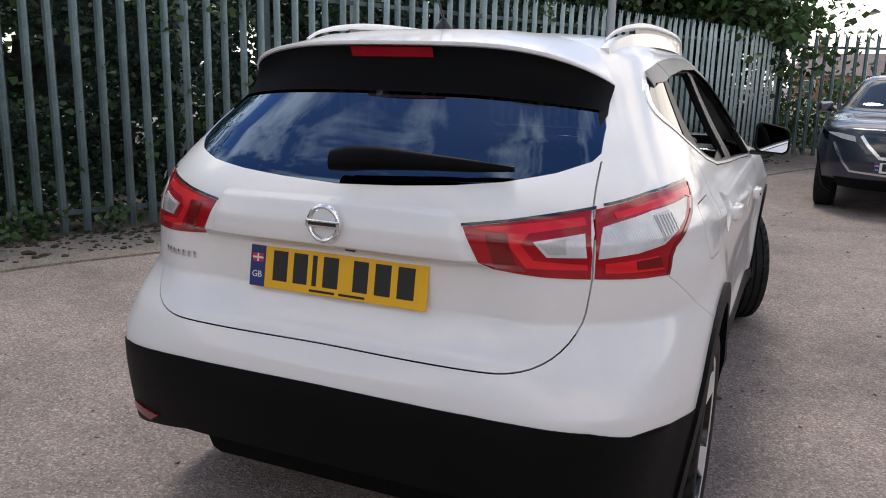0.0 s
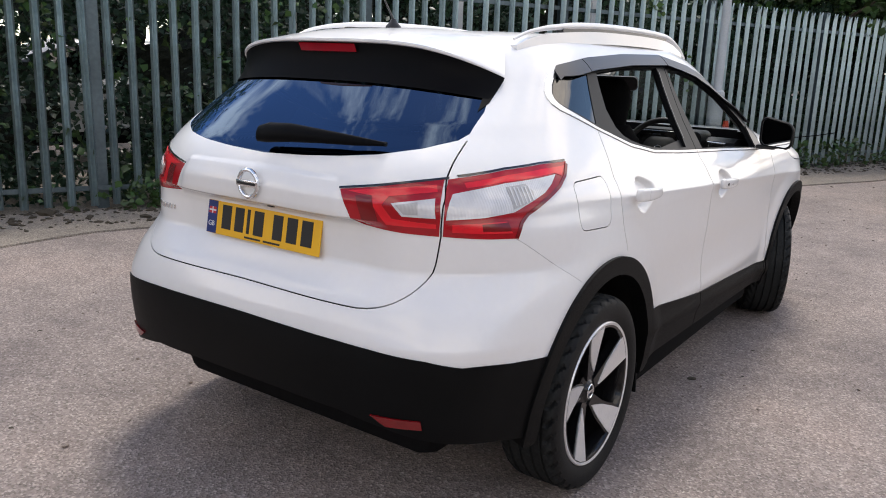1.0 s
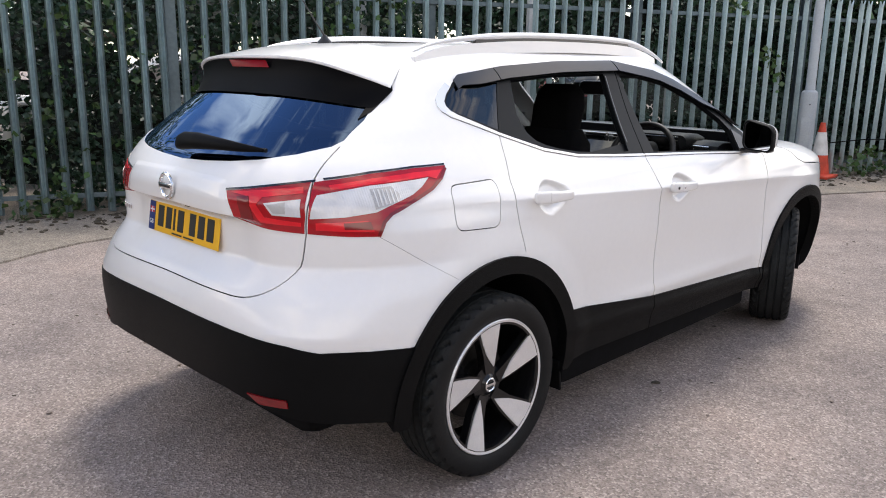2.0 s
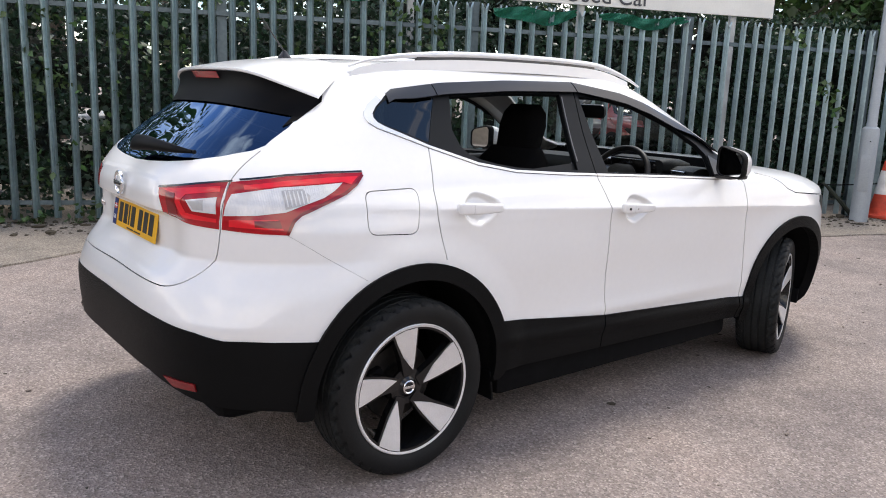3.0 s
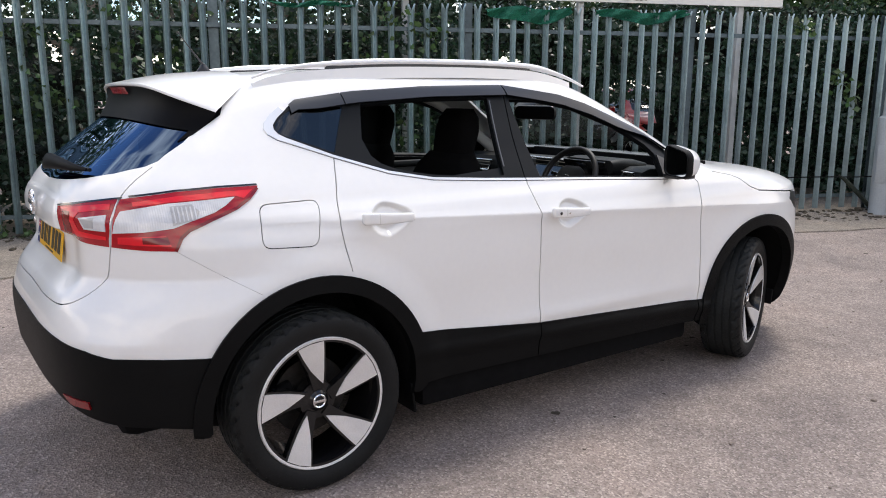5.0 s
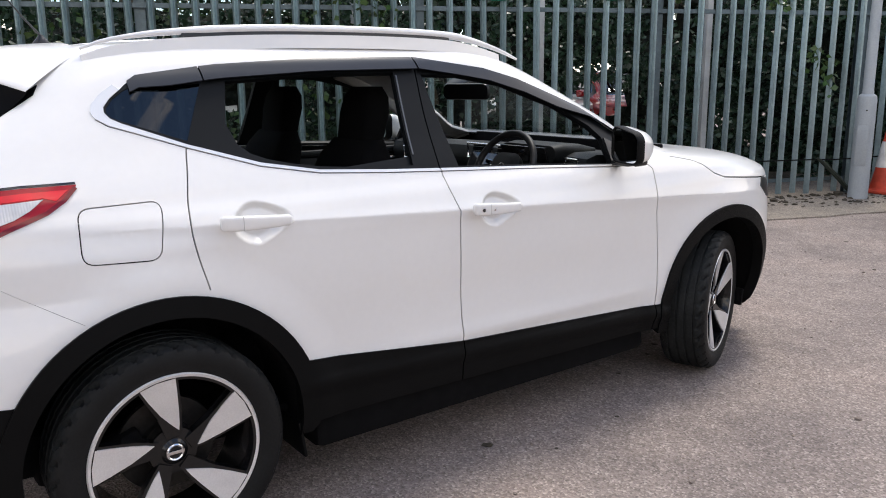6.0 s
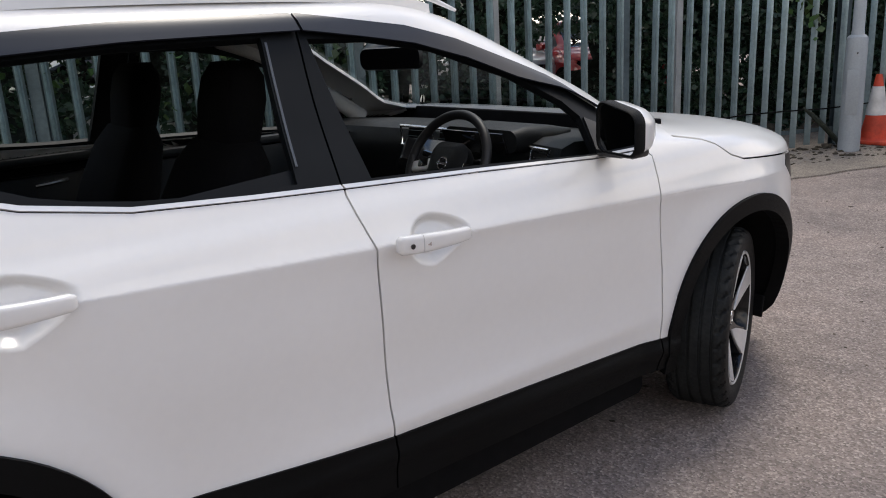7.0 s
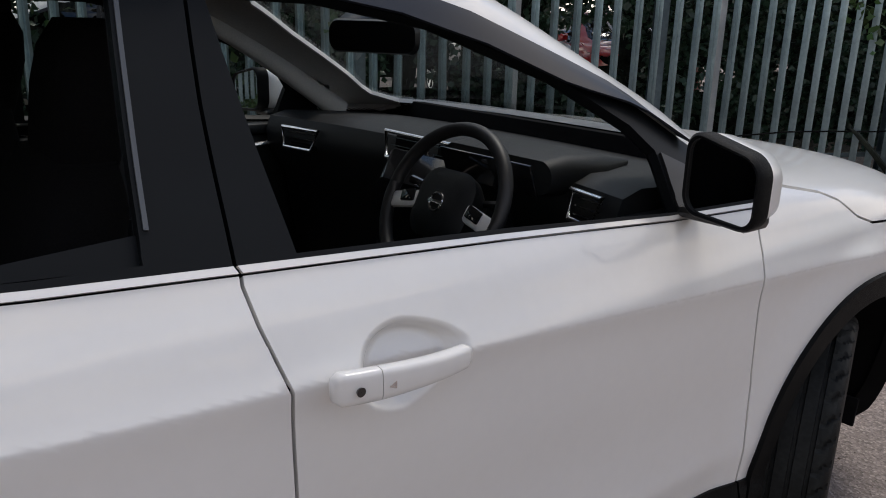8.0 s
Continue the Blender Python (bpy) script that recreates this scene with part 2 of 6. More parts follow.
def body(s,v):
    s=np.asarray(s,float); v=np.asarray(v,float)
    z=zrow(v); W=pchip(v,VK,LV[:,1]); Yr=pchip(v,VK,LV[:,2]); Yf=pchip(v,VK,LV[:,3])
    L=Yf-Yr; dr=np.minimum(.80,.42*L); df=np.minimum(pchip(z,np.array([.1,.95,1.06,1.12,1.6]),np.array([.95,.95,.85,.55,.42])),.42*L)
    yr=Yr+dr; yf=Yf-df
    n=2.8+.5*np.clip((z-1.06)/.2,0,1)+1.2*np.clip((.86-z)/.2,0,1)
    pr=np.clip(s/SA,0,1)*np.pi/2; pf=np.clip((s-SB)/(4-SB),0,1)*np.pi/2
    def unit(c,q,n):
        r=(np.abs(c)**n+np.abs(q)**n)**(1/n); return c/r,q/r
    cr,qr=unit(np.sin(pr),np.cos(pr),n); cf,qf=unit(np.cos(pf),np.sin(pf),np.minimum(n,2.8+.5*np.clip((z-1.06)/.2,0,1)))
    t=np.clip((s-SA)/(SB-SA),0,1)
    y=np.where(s<SA,yr-dr*qr,np.where(s>SB,yf+df*qf,yr+(yf-yr)*t))
    c=np.where(s<SA,cr,np.where(s>SB,cf,1.0))
    x=W*c
    low=np.clip((1.12-z)/.1,0,1)
    x=x+c**4*low*(.012*(np.clip(y,-.3,2.6)-1.06))
    zc=.912+.052*(2.14-y); d=z-zc
    fade=np.clip((y+.25)/.5,0,1)*np.clip((3.1-y)/.5,0,1)
    x=x+c**6*fade*(.020*np.exp(-np.sqrt(d*d+(.003+.006*np.clip((y-1.2)/.7,0,1))**2)/np.where(d>0,.055,.042))-.004)*np.clip((1.10-z)/.05,0,1)
    x=x-c**6*bump(z-.66,.12)*.012*bump(y-1.3,.9)
    x=x+c**6*bump(z-.50,.035)*.010*bump(y-1.25,.75)
    x=x+c**6*.014*bump(z-(.452-.045*(y-.5)),.030)*np.clip((y-.35)/.15,0,1)*np.clip((2.35-y)/.15,0,1)*np.clip((.53-.065*(y-.5)-z)/.03,0,1)
    for yh in (0.0,2.646):
        r=np.hypot(y-yh,z-.36)
        x=x+c**4*.016*np.clip((.60-r)/.14,0,1)**2*(3-2*np.clip((.60-r)/.14,0,1))
    for yh,zh in ((.303,1.006),(1.228,.954)):   # scoops behind the door handles
        fw=np.clip((y-yh)/.105,0,1)
        r=np.hypot((y-yh)/np.where(y>yh,.105,.078),(z-zh-.010*fw)/(.062-.022*fw))
        q=np.clip((1.05-r)/.40,0,1)
        x=x-c**6*.030*q*q*(3-2*q)
    # plate recess and the step above it on the tailgate
    k=np.clip((.56-x)/.20,0,1)*np.clip((SA-s)/.2,0,1)
    k=k*k*(3-2*k)
    y=y+k*.042*np.clip((1.00-z)/.018,0,1)*np.clip((z-.78)/.08,0,1)
    w=np.clip((.345+.35*(1.08-z)-x)/.02,0,1)*np.clip((SA-s)/.2,0,1)*np.clip((z-.985)/.02,0,1)*np.clip((1.116-.05*x*x-z)/.012,0,1)
    y=y-.006*w
    y=y+.024*bump(x,.34)*np.clip((SA-s)/.2,0,1)*np.clip((z-.70)/.1,0,1)*(lambda q:q*q*(3-2*q))(np.clip((1.60-z)/.55,0,1))
    return np.stack([x,y,z],-1)
SS=np.linspace(0,4,1601)
def s_side(y,z):
    v=float(vofz(z)); p=body(SS,np.full_like(SS,v)); return float(np.interp(y,np.maximum.accumulate(p[:,1]),SS)),v
def s_rear(x,z):
    v=float(vofz(z)); m=SS<=SA+.2; p=body(SS[m],np.full(m.sum(),v)); return float(np.interp(x,np.maximum.accumulate(p[:,0]),SS[m])),v
def s_front(x,z):
    v=float(vofz(z)); m=SS>=SB-.2; p=body(SS[m],np.full(m.sum(),v))[::-1]; return float(np.interp(x,np.maximum.accumulate(p[:,0]),SS[m][::-1])),v


# outlines: ("s", y, z) on the flank, ("r", x, z) on the tail, ("f", x, z) on the nose
def param(p):
    return {"s": s_side, "r": s_rear, "f": s_front}[p[0]](p[1], p[2])


def flank(pts, soft=False, closed=True):
    return [("s", q.x, q.y) for q in rounded([Vector((a, b, 0)) for a, b in pts], closed, 0.02, soft)]


def tail(pts, soft=False, closed=True):
    return [("r", q.x, q.y) for q in rounded([Vector((a, b, 0)) for a, b in pts], closed, 0.02, soft)]


def nose(pts, soft=False, closed=True):
    return [("f", q.x, q.y) for q in rounded([Vector((a, b, 0)) for a, b in pts], closed, 0.02, soft)]


def strip(line, width):
    """A closed ribbon of that width round an open line of outline points."""
    kind = line[0][0]
    P = [Vector((p[1], p[2])) for p in line]
    L, R = [], []
    for i, p in enumerate(P):
        d = P[min(i + 1, len(P) - 1)] - P[max(i - 1, 0)]
        d.normalize()
        n = Vector((-d.y, d.x)) * width / 2
        L.append((kind, p.x + n.x, p.y + n.y))
        R.append((kind, p.x - n.x, p.y - n.y))
    return L + R[::-1]


def ring(yc, zc, r, n=72):
    return [("s", yc + r * math.cos(2 * math.pi * k / n), max(0.172, zc + r * math.sin(2 * math.pi * k / n))) for k in range(n)]


REAR_AXLE, FRONT_AXLE, ARCH_Z, ARCH_IN, ARCH_OUT = 0.0, 2.655, 0.36, 0.408, 0.470
GAP = 0.0045
dlo_bottom = [(-0.005, 1.403), (-0.036, 1.380), (-0.059, 1.355), (-0.061, 1.339), (-0.050, 1.323), (-0.024, 1.309), (0.145, 1.243), (0.36, 1.176), (0.55, 1.142), (0.80, 1.125), (1.03, 1.113), (1.45, 1.092), (1.87, 1.068), (2.00, 1.064)]
dlo_top = [(2.080, 1.153), (1.88, 1.276), (1.76, 1.323), (1.54, 1.412), (1.38, 1.458), (1.25, 1.478), (1.06, 1.502), (0.64, 1.494), (0.28, 1.472), (0.05, 1.441), (0.012, 1.418)]
dlo = flank(dlo_bottom + dlo_top)
chrome_edge = [(-0.020, 1.418), (-0.062, 1.390), (-0.090, 1.362), (-0.097, 1.342), (-0.088, 1.322), (-0.060, 1.303), (0.141, 1.2335), (0.3565, 1.166), (0.55, 1.132), (0.80, 1.115), (1.03, 1.103), (1.45, 1.083), (1.87, 1.060), (2.0, 1.056)]
chrome_band = flank(chrome_edge + dlo_bottom[::-1])
quarter_pane = flank([(-0.055, 1.339), (-0.052, 1.354), (-0.030, 1.378), (0.002, 1.400), (0.03, 1.412), (0.235, 1.420), (0.152, 1.252), (-0.020, 1.315), (-0.044, 1.326)])
rear_opening = flank([(0.315, 1.425), (0.62, 1.447), (0.955, 1.452), (0.915, 1.131), (0.80, 1.134), (0.70, 1.140), (0.56, 1.152), (0.46, 1.168), (0.385, 1.186), (0.335, 1.206), (0.302, 1.236), (0.283, 1.298)])
front_opening = flank([(1.075, 1.444), (1.25, 1.440), (1.45, 1.405), (1.70, 1.317), (1.86, 1.226), (1.905, 1.178), (1.895, 1.072), (1.45, 1.100), (1.108, 1.116)])
b_line = flank([(1.078, 0.30), (1.070, 0.475), (1.062, 0.70), (1.052, 0.965), (1.030, 1.046), (1.022, 1.113), (1.035, 1.30), (1.058, 1.505)], closed=False)
rear_door = flank([(0.30, 1.474), (0.145, 1.243), (0.13, 1.18), (0.098, 1.016), (0.130, 0.83), (0.30, 0.55), (0.42, 0.545), (1.07, 0.475), (1.062, 0.70), (1.052, 0.965), (1.030, 1.046), (1.022, 1.113), (1.035, 1.30), (1.058, 1.505), (0.64, 1.497)])
front_door = flank([(1.07, 0.475), (1.062, 0.70), (1.052, 0.965), (1.030, 1.046), (1.022, 1.113), (1.035, 1.30), (1.058, 1.505), (1.54, 1.42), (2.06, 1.19), (2.06, 1.12), (2.132, 1.035), (2.120, 0.92), (2.158, 0.66), (2.15, 0.419)])
sill = flank([(0.30, 0.556), (0.43, 0.545), (1.07, 0.475), (2.17, 0.419), (2.35, 0.41), (2.35, 0.300), (0.30, 0.325)])
def round_corners(pts, r, n=5):
    out = []
    P = [Vector(p) for p in pts]
    for i, p in enumerate(P):
        a, b = (P[i - 1] - p).normalized(), (P[(i + 1) % len(P)] - p).normalized()
        for k in range(n + 1):
            u = k / n
            q = p + a * r * (1 - u) ** 2 + b * r * u ** 2
            out.append((q.x, q.y))
    return out


flap_c = round_corners([(-0.192, 1.092), (0.032, 1.096), (0.004, 0.936), (-0.200, 0.946)], 0.034)
flap = flank(flap_c)
lamp_outer = [("r", 0.642, 0.966), ("r", 0.640, 1.02), ("r", 0.634, 1.07), ("r", 0.624, 1.121)] + flank([(-0.57, 1.126), (-0.445, 1.144), (-0.31, 1.153), (-0.178, 1.155), (-0.185, 1.140), (-0.215, 1.117), (-0.262, 1.088), (-0.357, 1.052), (-0.425, 1.022), (-0.450, 1.000), (-0.472, 0.956)], False, False) + tail([(0.74, 0.958), (0.642, 0.966)], False, False)
lamp_inner = tail([(0.352, 1.078), (0.45, 1.092), (0.616, 1.121), (0.633, 1.02), (0.634, 0.966), (0.526, 0.972), (0.42, 0.978), (0.395, 1.00)])
GATE_CORNER = [(0.43 * (1 - u) ** 2 + 2 * 0.622 * u * (1 - u) + 0.633 * u ** 2, 0.754 * (1 - u) ** 2 + 2 * 0.750 * u * (1 - u) + 0.91 * u ** 2) for u in [k / 12 for k in range(13)]]
tailgate = tail([(0.0, 0.757), (0.3, 0.755)] + GATE_CORNER + [(0.638, 0.966), (0.634, 1.07), (0.620, 1.121), (0.606, 1.222), (0.596, 1.33), (0.572, 1.41), (0.45, 1.47), (0.0, 1.47)])
tailgate_gap = strip(tail([(-0.05, 0.757), (0.3, 0.755)] + GATE_CORNER + [(0.638, 0.966), (0.634, 1.07), (0.620, 1.121), (0.606, 1.222)], False, False), 0.0038)
rear_pane = tail([(0.0, 1.147), (0.16, 1.154), (0.30, 1.164), (0.42, 1.177), (0.523, 1.198), (0.588, 1.222), (0.600, 1.240), (0.588, 1.300), (0.566, 1.345), (0.538, 1.41), (0.45, 1.47), (0.0, 1.47)])
bumper_low = tail([(0.0, 0.662), (0.25, 0.660), (0.42, 0.657), (0.52, 0.652), (0.68, 0.638), (0.76, 0.619)], False, False) + flank([(-0.55, 0.610), (-0.42, 0.600), (-0.30, 0.597), (-0.30, 0.315), (-0.42, 0.345)], False, False) + tail([(0.76, 0.375), (0.66, 0.395), (0.56, 0.420), (0.42, 0.445), (0.20, 0.450), (0.0, 0.450)], False, False)
bumper_seam = strip(flank([(-0.474, 0.957), (-0.36, 0.88), (-0.215, 0.79)], False, False), 0.0011)
screen_pane = nose([(0.0, 1.115), (0.45, 1.118), (0.66, 1.128), (0.668, 1.16), (0.63, 1.25), (0.575, 1.36), (0.52, 1.45), (0.45, 1.492), (0.0, 1.515)])
bonnet = nose([(0.0, 0.93), (0.4, 0.93), (0.62, 0.925)], False, False) + flank([(3.18, 0.915), (2.95, 0.932), (2.62, 0.962), (2.55, 0.985), (2.48, 1.030), (2.42, 1.052), (2.30, 1.075)], False, False) + nose([(0.66, 1.118), (0.45, 1.110), (0.0, 1.107)], False, False)
bonnet_gap = strip(flank([(3.18, 0.915), (2.95, 0.932), (2.62, 0.962), (2.55, 0.985), (2.48, 1.030), (2.42, 1.052), (2.30, 1.075)], False, False), 0.006)
headlamp = flank([(3.00, 0.925), (3.18, 0.905), (3.20, 0.80), (3.10, 0.82), (2.98, 0.885)])

def scoop(yc, zc, k):
    out = []
    for i in range(72):
        c, d = math.cos(2 * math.pi * i / 72), math.sin(2 * math.pi * i / 72)
        fw = min(1.0, max(0.0, k * c))
        out.append(("s", yc + (0.105 if c > 0 else 0.078) * k * c, zc + 0.010 * fw + (0.062 - 0.022 * fw) * k * d))
    return out


REGIONS = [
    ("rear_door", scoop(0.303, 1.006, 0.35)), ("rear_door", scoop(0.303, 1.006, 0.58)), ("rear_door", scoop(0.303, 1.006, 0.76)), ("rear_door", scoop(0.303, 1.006, 0.92)), ("rear_door", scoop(0.303, 1.006, 1.10)),
    ("front_door", scoop(1.228, 0.954, 0.35)), ("front_door", scoop(1.228, 0.954, 0.58)), ("front_door", scoop(1.228, 0.954, 0.76)), ("front_door", scoop(1.228, 0.954, 0.92)), ("front_door", scoop(1.228, 0.954, 1.10)),
    ("hole", ring(REAR_AXLE, ARCH_Z, ARCH_IN)), ("hole", ring(FRONT_AXLE, ARCH_Z, ARCH_IN)),
    ("lamp_outer", lamp_outer), ("lamp_inner", lamp_inner),
    ("gap", strip(flank([(2.15, 0.30), (2.158, 0.66), (2.120, 0.92), (2.132, 1.035), (2.05, 1.115)], False, False), GAP + 0.0015)),
    ("gap", tailgate_gap), ("gap", bonnet_gap), ("gap", strip(b_line, GAP + 0.001)),
    ("rear_opening", rear_opening), ("front_opening", front_opening), ("quarter_pane", quarter_pane),
    ("frame", dlo), ("gap", strip(flank(chrome_edge[4:], closed=False), 0.0026)), ("chrome", chrome_band),
    ("arch_rear", ring(REAR_AXLE, ARCH_Z, ARCH_OUT)), ("arch_front", ring(FRONT_AXLE, ARCH_Z, ARCH_OUT)),
    ("gap", strip(flank([(0.145, 1.243), (0.13, 1.18), (0.098, 1.016), (0.130, 0.83)], True, False), GAP)),
    ("gap", strip(flank(flap_c + flap_c[:1], False, False), 0.0035)), ("flap", flap),
    ("gap", bumper_seam),
    ("sill", sill), ("bumper_low", bumper_low),
    ("rear_pane", rear_pane), ("tailgate", tailgate),
    ("rear_door", rear_door), ("front_door", front_door),
    ("headlamp", headlamp), ("screen_pane", screen_pane), ("bonnet", bonnet),
]


def inside(poly, pts):
    ok = np.zeros(len(pts), bool)
    lo, hi = poly.min(0), poly.max(0)
    near = np.all((pts >= lo) & (pts <= hi), axis=1)
    q = pts[near]
    c = np.zeros(len(q), bool)
    for (x1, y1), (x2, y2) in zip(poly, np.roll(poly, -1, 0)):
        if y1 == y2:
            continue
        cross = (q[:, 1] > y1) != (q[:, 1] > y2)
        c ^= cross & (q[:, 0] < x1 + (q[:, 1] - y1) * (x2 - x1) / (y2 - y1))
    ok[near] = c
    return ok


def cut_body():
    from mathutils.geometry import delaunay_2d_cdt
    top = float(VK[-1]) - 0.004
    pts, edges, polys = [], [], []
    for name, poly in REGIONS:
        q = []
        for p in poly:
            s, v = param(p)
            s, v = min(max(s, 0.0), 4.0), min(max(v, 0.0), top)
            if not q or abs(s - q[-1][0]) + abs(v - q[-1][1]) > 1e-5:
                q.append((s, v))
        polys.append((name, np.array(q)))
        k = len(pts)
        pts += q
        edges += [(k + i, k + (i + 1) % len(q)) for i in range(len(q))]
    gs = np.linspace(0, 4, 191)
    gv = np.linspace(0, top, 104)
    k = len(pts)
    pts += [(float(s), float(v)) for v in gv for s in gs]
    for yy in np.arange(-0.2, 3.0, 0.022):
        for dz in (-0.020, -0.010, -0.004, 0.0, 0.004, 0.010, 0.020):
            pts.append(s_side(float(yy), 0.912 + 0.052 * (2.14 - float(yy)) + dz))
    for zz in np.arange(0.984, 1.004, 0.003):
        v0 = float(vofz(zz))
        pts += [(i * 0.011, v0) for i in range(1, 60)]
    for zz in np.arange(1.096, 1.122, 0.004):
        v0 = float(vofz(zz))
        pts += [(i * 0.011, v0) for i in range(1, 60)]
    res = delaunay_2d_cdt([Vector(p) for p in pts], edges, [], 0, 1e-6)
    uv = np.array([(p.x, p.y) for p in res[0]])
    tris = np.array([tuple(f) for f in res[2] if len(f) == 3])
    cen = uv[tris].mean(1)
    which = np.full(len(tris), "shell", dtype=object)
    free = np.ones(len(tris), bool)
    for name, poly in polys:
        hit = inside(poly, cen) & free
        which[hit] = name
        free &= ~hit
    P = body(uv[:, 0], uv[:, 1])
    N = body_normal(uv[:, 0], uv[:, 1])
    # wind faces outwards
    a, b, c = P[tris[:, 0]], P[tris[:, 1]], P[tris[:, 2]]
    flip = np.einsum("ij,ij->i", np.cross(b - a, c - a), N[tris].mean(1)) < 0
    tris[flip] = tris[flip][:, ::-1]
    return P, N, tris, which, uv


def body_normal(s, v):
    e = 2e-3
    s0, s1 = np.clip(s - e, 0, 4), np.clip(s + e, 0, 4)
    v0, v1 = np.clip(v - e, 0, VK[-1]), np.clip(v + e, 0, VK[-1])
    n = np.cross(body(s1, v) - body(s0, v), body(s, v1) - body(s, v0))
    n /= np.maximum(np.linalg.norm(n, axis=1), 1e-9)[:, None]
    c = body(s, v)
    c = np.stack([c[:, 0], c[:, 1] - np.clip(c[:, 1], 0.15, 2.2), c[:, 2] - 0.8], 1)
    bad = np.einsum("ij,ij->i", n, c) < 0
    n[bad] *= -1
    edge = (s < 1e-4) | (s > 4 - 1e-4)
    n[edge, 0] = 0
    n /= np.maximum(np.linalg.norm(n, axis=1), 1e-9)[:, None]
    return n


BP, BN, BT, BW, BUV = cut_body()


def panel_data(names, side=0, lift=0.0, rim=0.014, keep=None):
    """Vertices, faces and normals of the cut regions; side 1 right, -1 left, 0 both halves joined."""
    sel = np.isin(BW, list(names))
    if keep is not None:
        sel &= keep(BP[BT].mean(1))
    t = BT[sel]
    used, inv = np.unique(t, return_inverse=True)
    t = inv.reshape(-1, 3)
    P, N = BP[used] + BN[used] * lift, BN[used]
    verts, norms, faces = list(P), list(N), [tuple(f) for f in t]
    if rim:
        count = {}
        for f in t:
            for i in range(3):
                e = (f[i], f[(i + 1) % 3])
                key = (min(e), max(e))
                count[key] = None if key in count else e
        for e in count.values():
            if e is None or (P[e[0]][0] < 2e-3 and P[e[1]][0] < 2e-3):
                continue
            a, b = e
            d = P[b] - P[a]
            n = np.cross(d, N[a])
            n /= max(np.linalg.norm(n), 1e-9)
            k = len(verts)
            verts += [P[a], P[b], P[b] - N[b] * rim, P[a] - N[a] * rim]
            norms += [n] * 4
            faces.append((k + 1, k, k + 3, k + 2))
    V, M = np.array(verts), np.array(norms)
    flipx = np.array([-1.0, 1, 1])
    if side < 0:
        return V * flipx, [f[::-1] for f in faces], M * flipx
    if side == 0:
        k = len(V)
        return np.vstack([V, V * flipx]), faces + [tuple(i + k for i in f[::-1]) for f in faces], np.vstack([M, M * flipx])
    return V, faces, M


def panel(name, regions, mat, parent, label="", side=0, lift=0.0, rim=0.014, keep=None):
    V, F, M = panel_data(regions, side, lift, rim, keep)
    return child(new(name, mesh_of(name, V, F, mat, M)), parent, label)


car = thing("car", "glossy white five-door crossover car with black lower cladding", "car")
panel("body_shell", ["shell"], PAINT, car, keep=lambda c: (c[:, 2] > 0.40) & ((c[:, 1] > -0.2) | (c[:, 2] > 0.56)))
panel("front_bumper_cladding", ["shell"], CLAD, car, "black textured plastic", keep=lambda c: (c[:, 2] <= 0.40) & (c[:, 2] > 0.28) & (c[:, 1] > 2.5))
panel("tailgate", ["tailgate"], PAINT, car)
rear_window = panel("rear_window", ["rear_pane"], REARGLASS, car, "dark privacy glass", lift=-0.002, rim=0)
panel("windscreen", ["screen_pane"], CLEARGLASS, car, lift=-0.002, rim=0).visible_shadow = False
panel("bonnet", ["bonnet"], PAINT, car)
panel("rear_bumper_cladding", ["bumper_low"], CLAD, car, "black textured plastic", lift=0.004)
DOORS = {}
for side in (1, -1):
    DOORS[side, "rear"] = panel("rear_door", ["rear_door"], PAINT, car, side=side)
    DOORS[side, "front"] = panel("front_door", ["front_door"], PAINT, car, side=side)
    panel("fuel_flap" if side > 0 else "quarter_cover", ["flap"], PAINT, car, side=side)
    panel("window_frame", ["frame"], PILLAR, car, "satin black window surround and pillars", side=side, rim=0.02)
    panel("belt_moulding", ["chrome"], BELT, car, "bright chrome strip", side=side, lift=0.003, rim=0.006)
    panel("quarter_window", ["quarter_pane"], DARKGLASS, car, "dark tinted glass", side=side, lift=-0.002, rim=0)
    panel("sill_cladding", ["sill"], CLAD, car, "black textured plastic", side=side, lift=0.006)
    panel("wheel_arch_trim", ["arch_rear"], CLAD, car, "black textured plastic", side=side, lift=0.012, rim=0.05, keep=lambda c: c[:, 2] > np.where(c[:, 1] < 0, 0.315, 0.30))
    panel("wheel_arch_trim", ["arch_front"], CLAD, car, "black textured plastic", side=side, lift=0.012, rim=0.05, keep=lambda c: c[:, 2] > np.where(c[:, 1] < 2.65, 0.28, 0.25))
    panel("headlamp", ["headlamp"], TRIM, car, side=side, lift=0.002)
    if side < 0:
        panel("door_window", ["rear_opening"], CLEARGLASS, car, side=side, lift=-0.006, rim=0).visible_shadow = False
        panel("door_window", ["front_opening"], CLEARGLASS, car, side=side, lift=-0.006, rim=0).visible_shadow = False
body_under = panel("inner_panel", ["shell", "tailgate", "bonnet", "rear_door", "front_door", "flap", "gap", "sill", "bumper_low", "lamp_outer", "lamp_inner", "headlamp"], HOLE, car, lift=-0.022, rim=0, keep=lambda c: (c[:, 2] < 1.10) & (c[:, 2] > np.where(c[:, 1] < -0.2, 0.46, 0.34)) & (np.hypot((c[:, 1] - 0.303) / 0.15, (c[:, 2] - 1.006) / 0.13) > 1) & (np.hypot((c[:, 1] - 1.228) / 0.15, (c[:, 2] - 0.954) / 0.13) > 1))


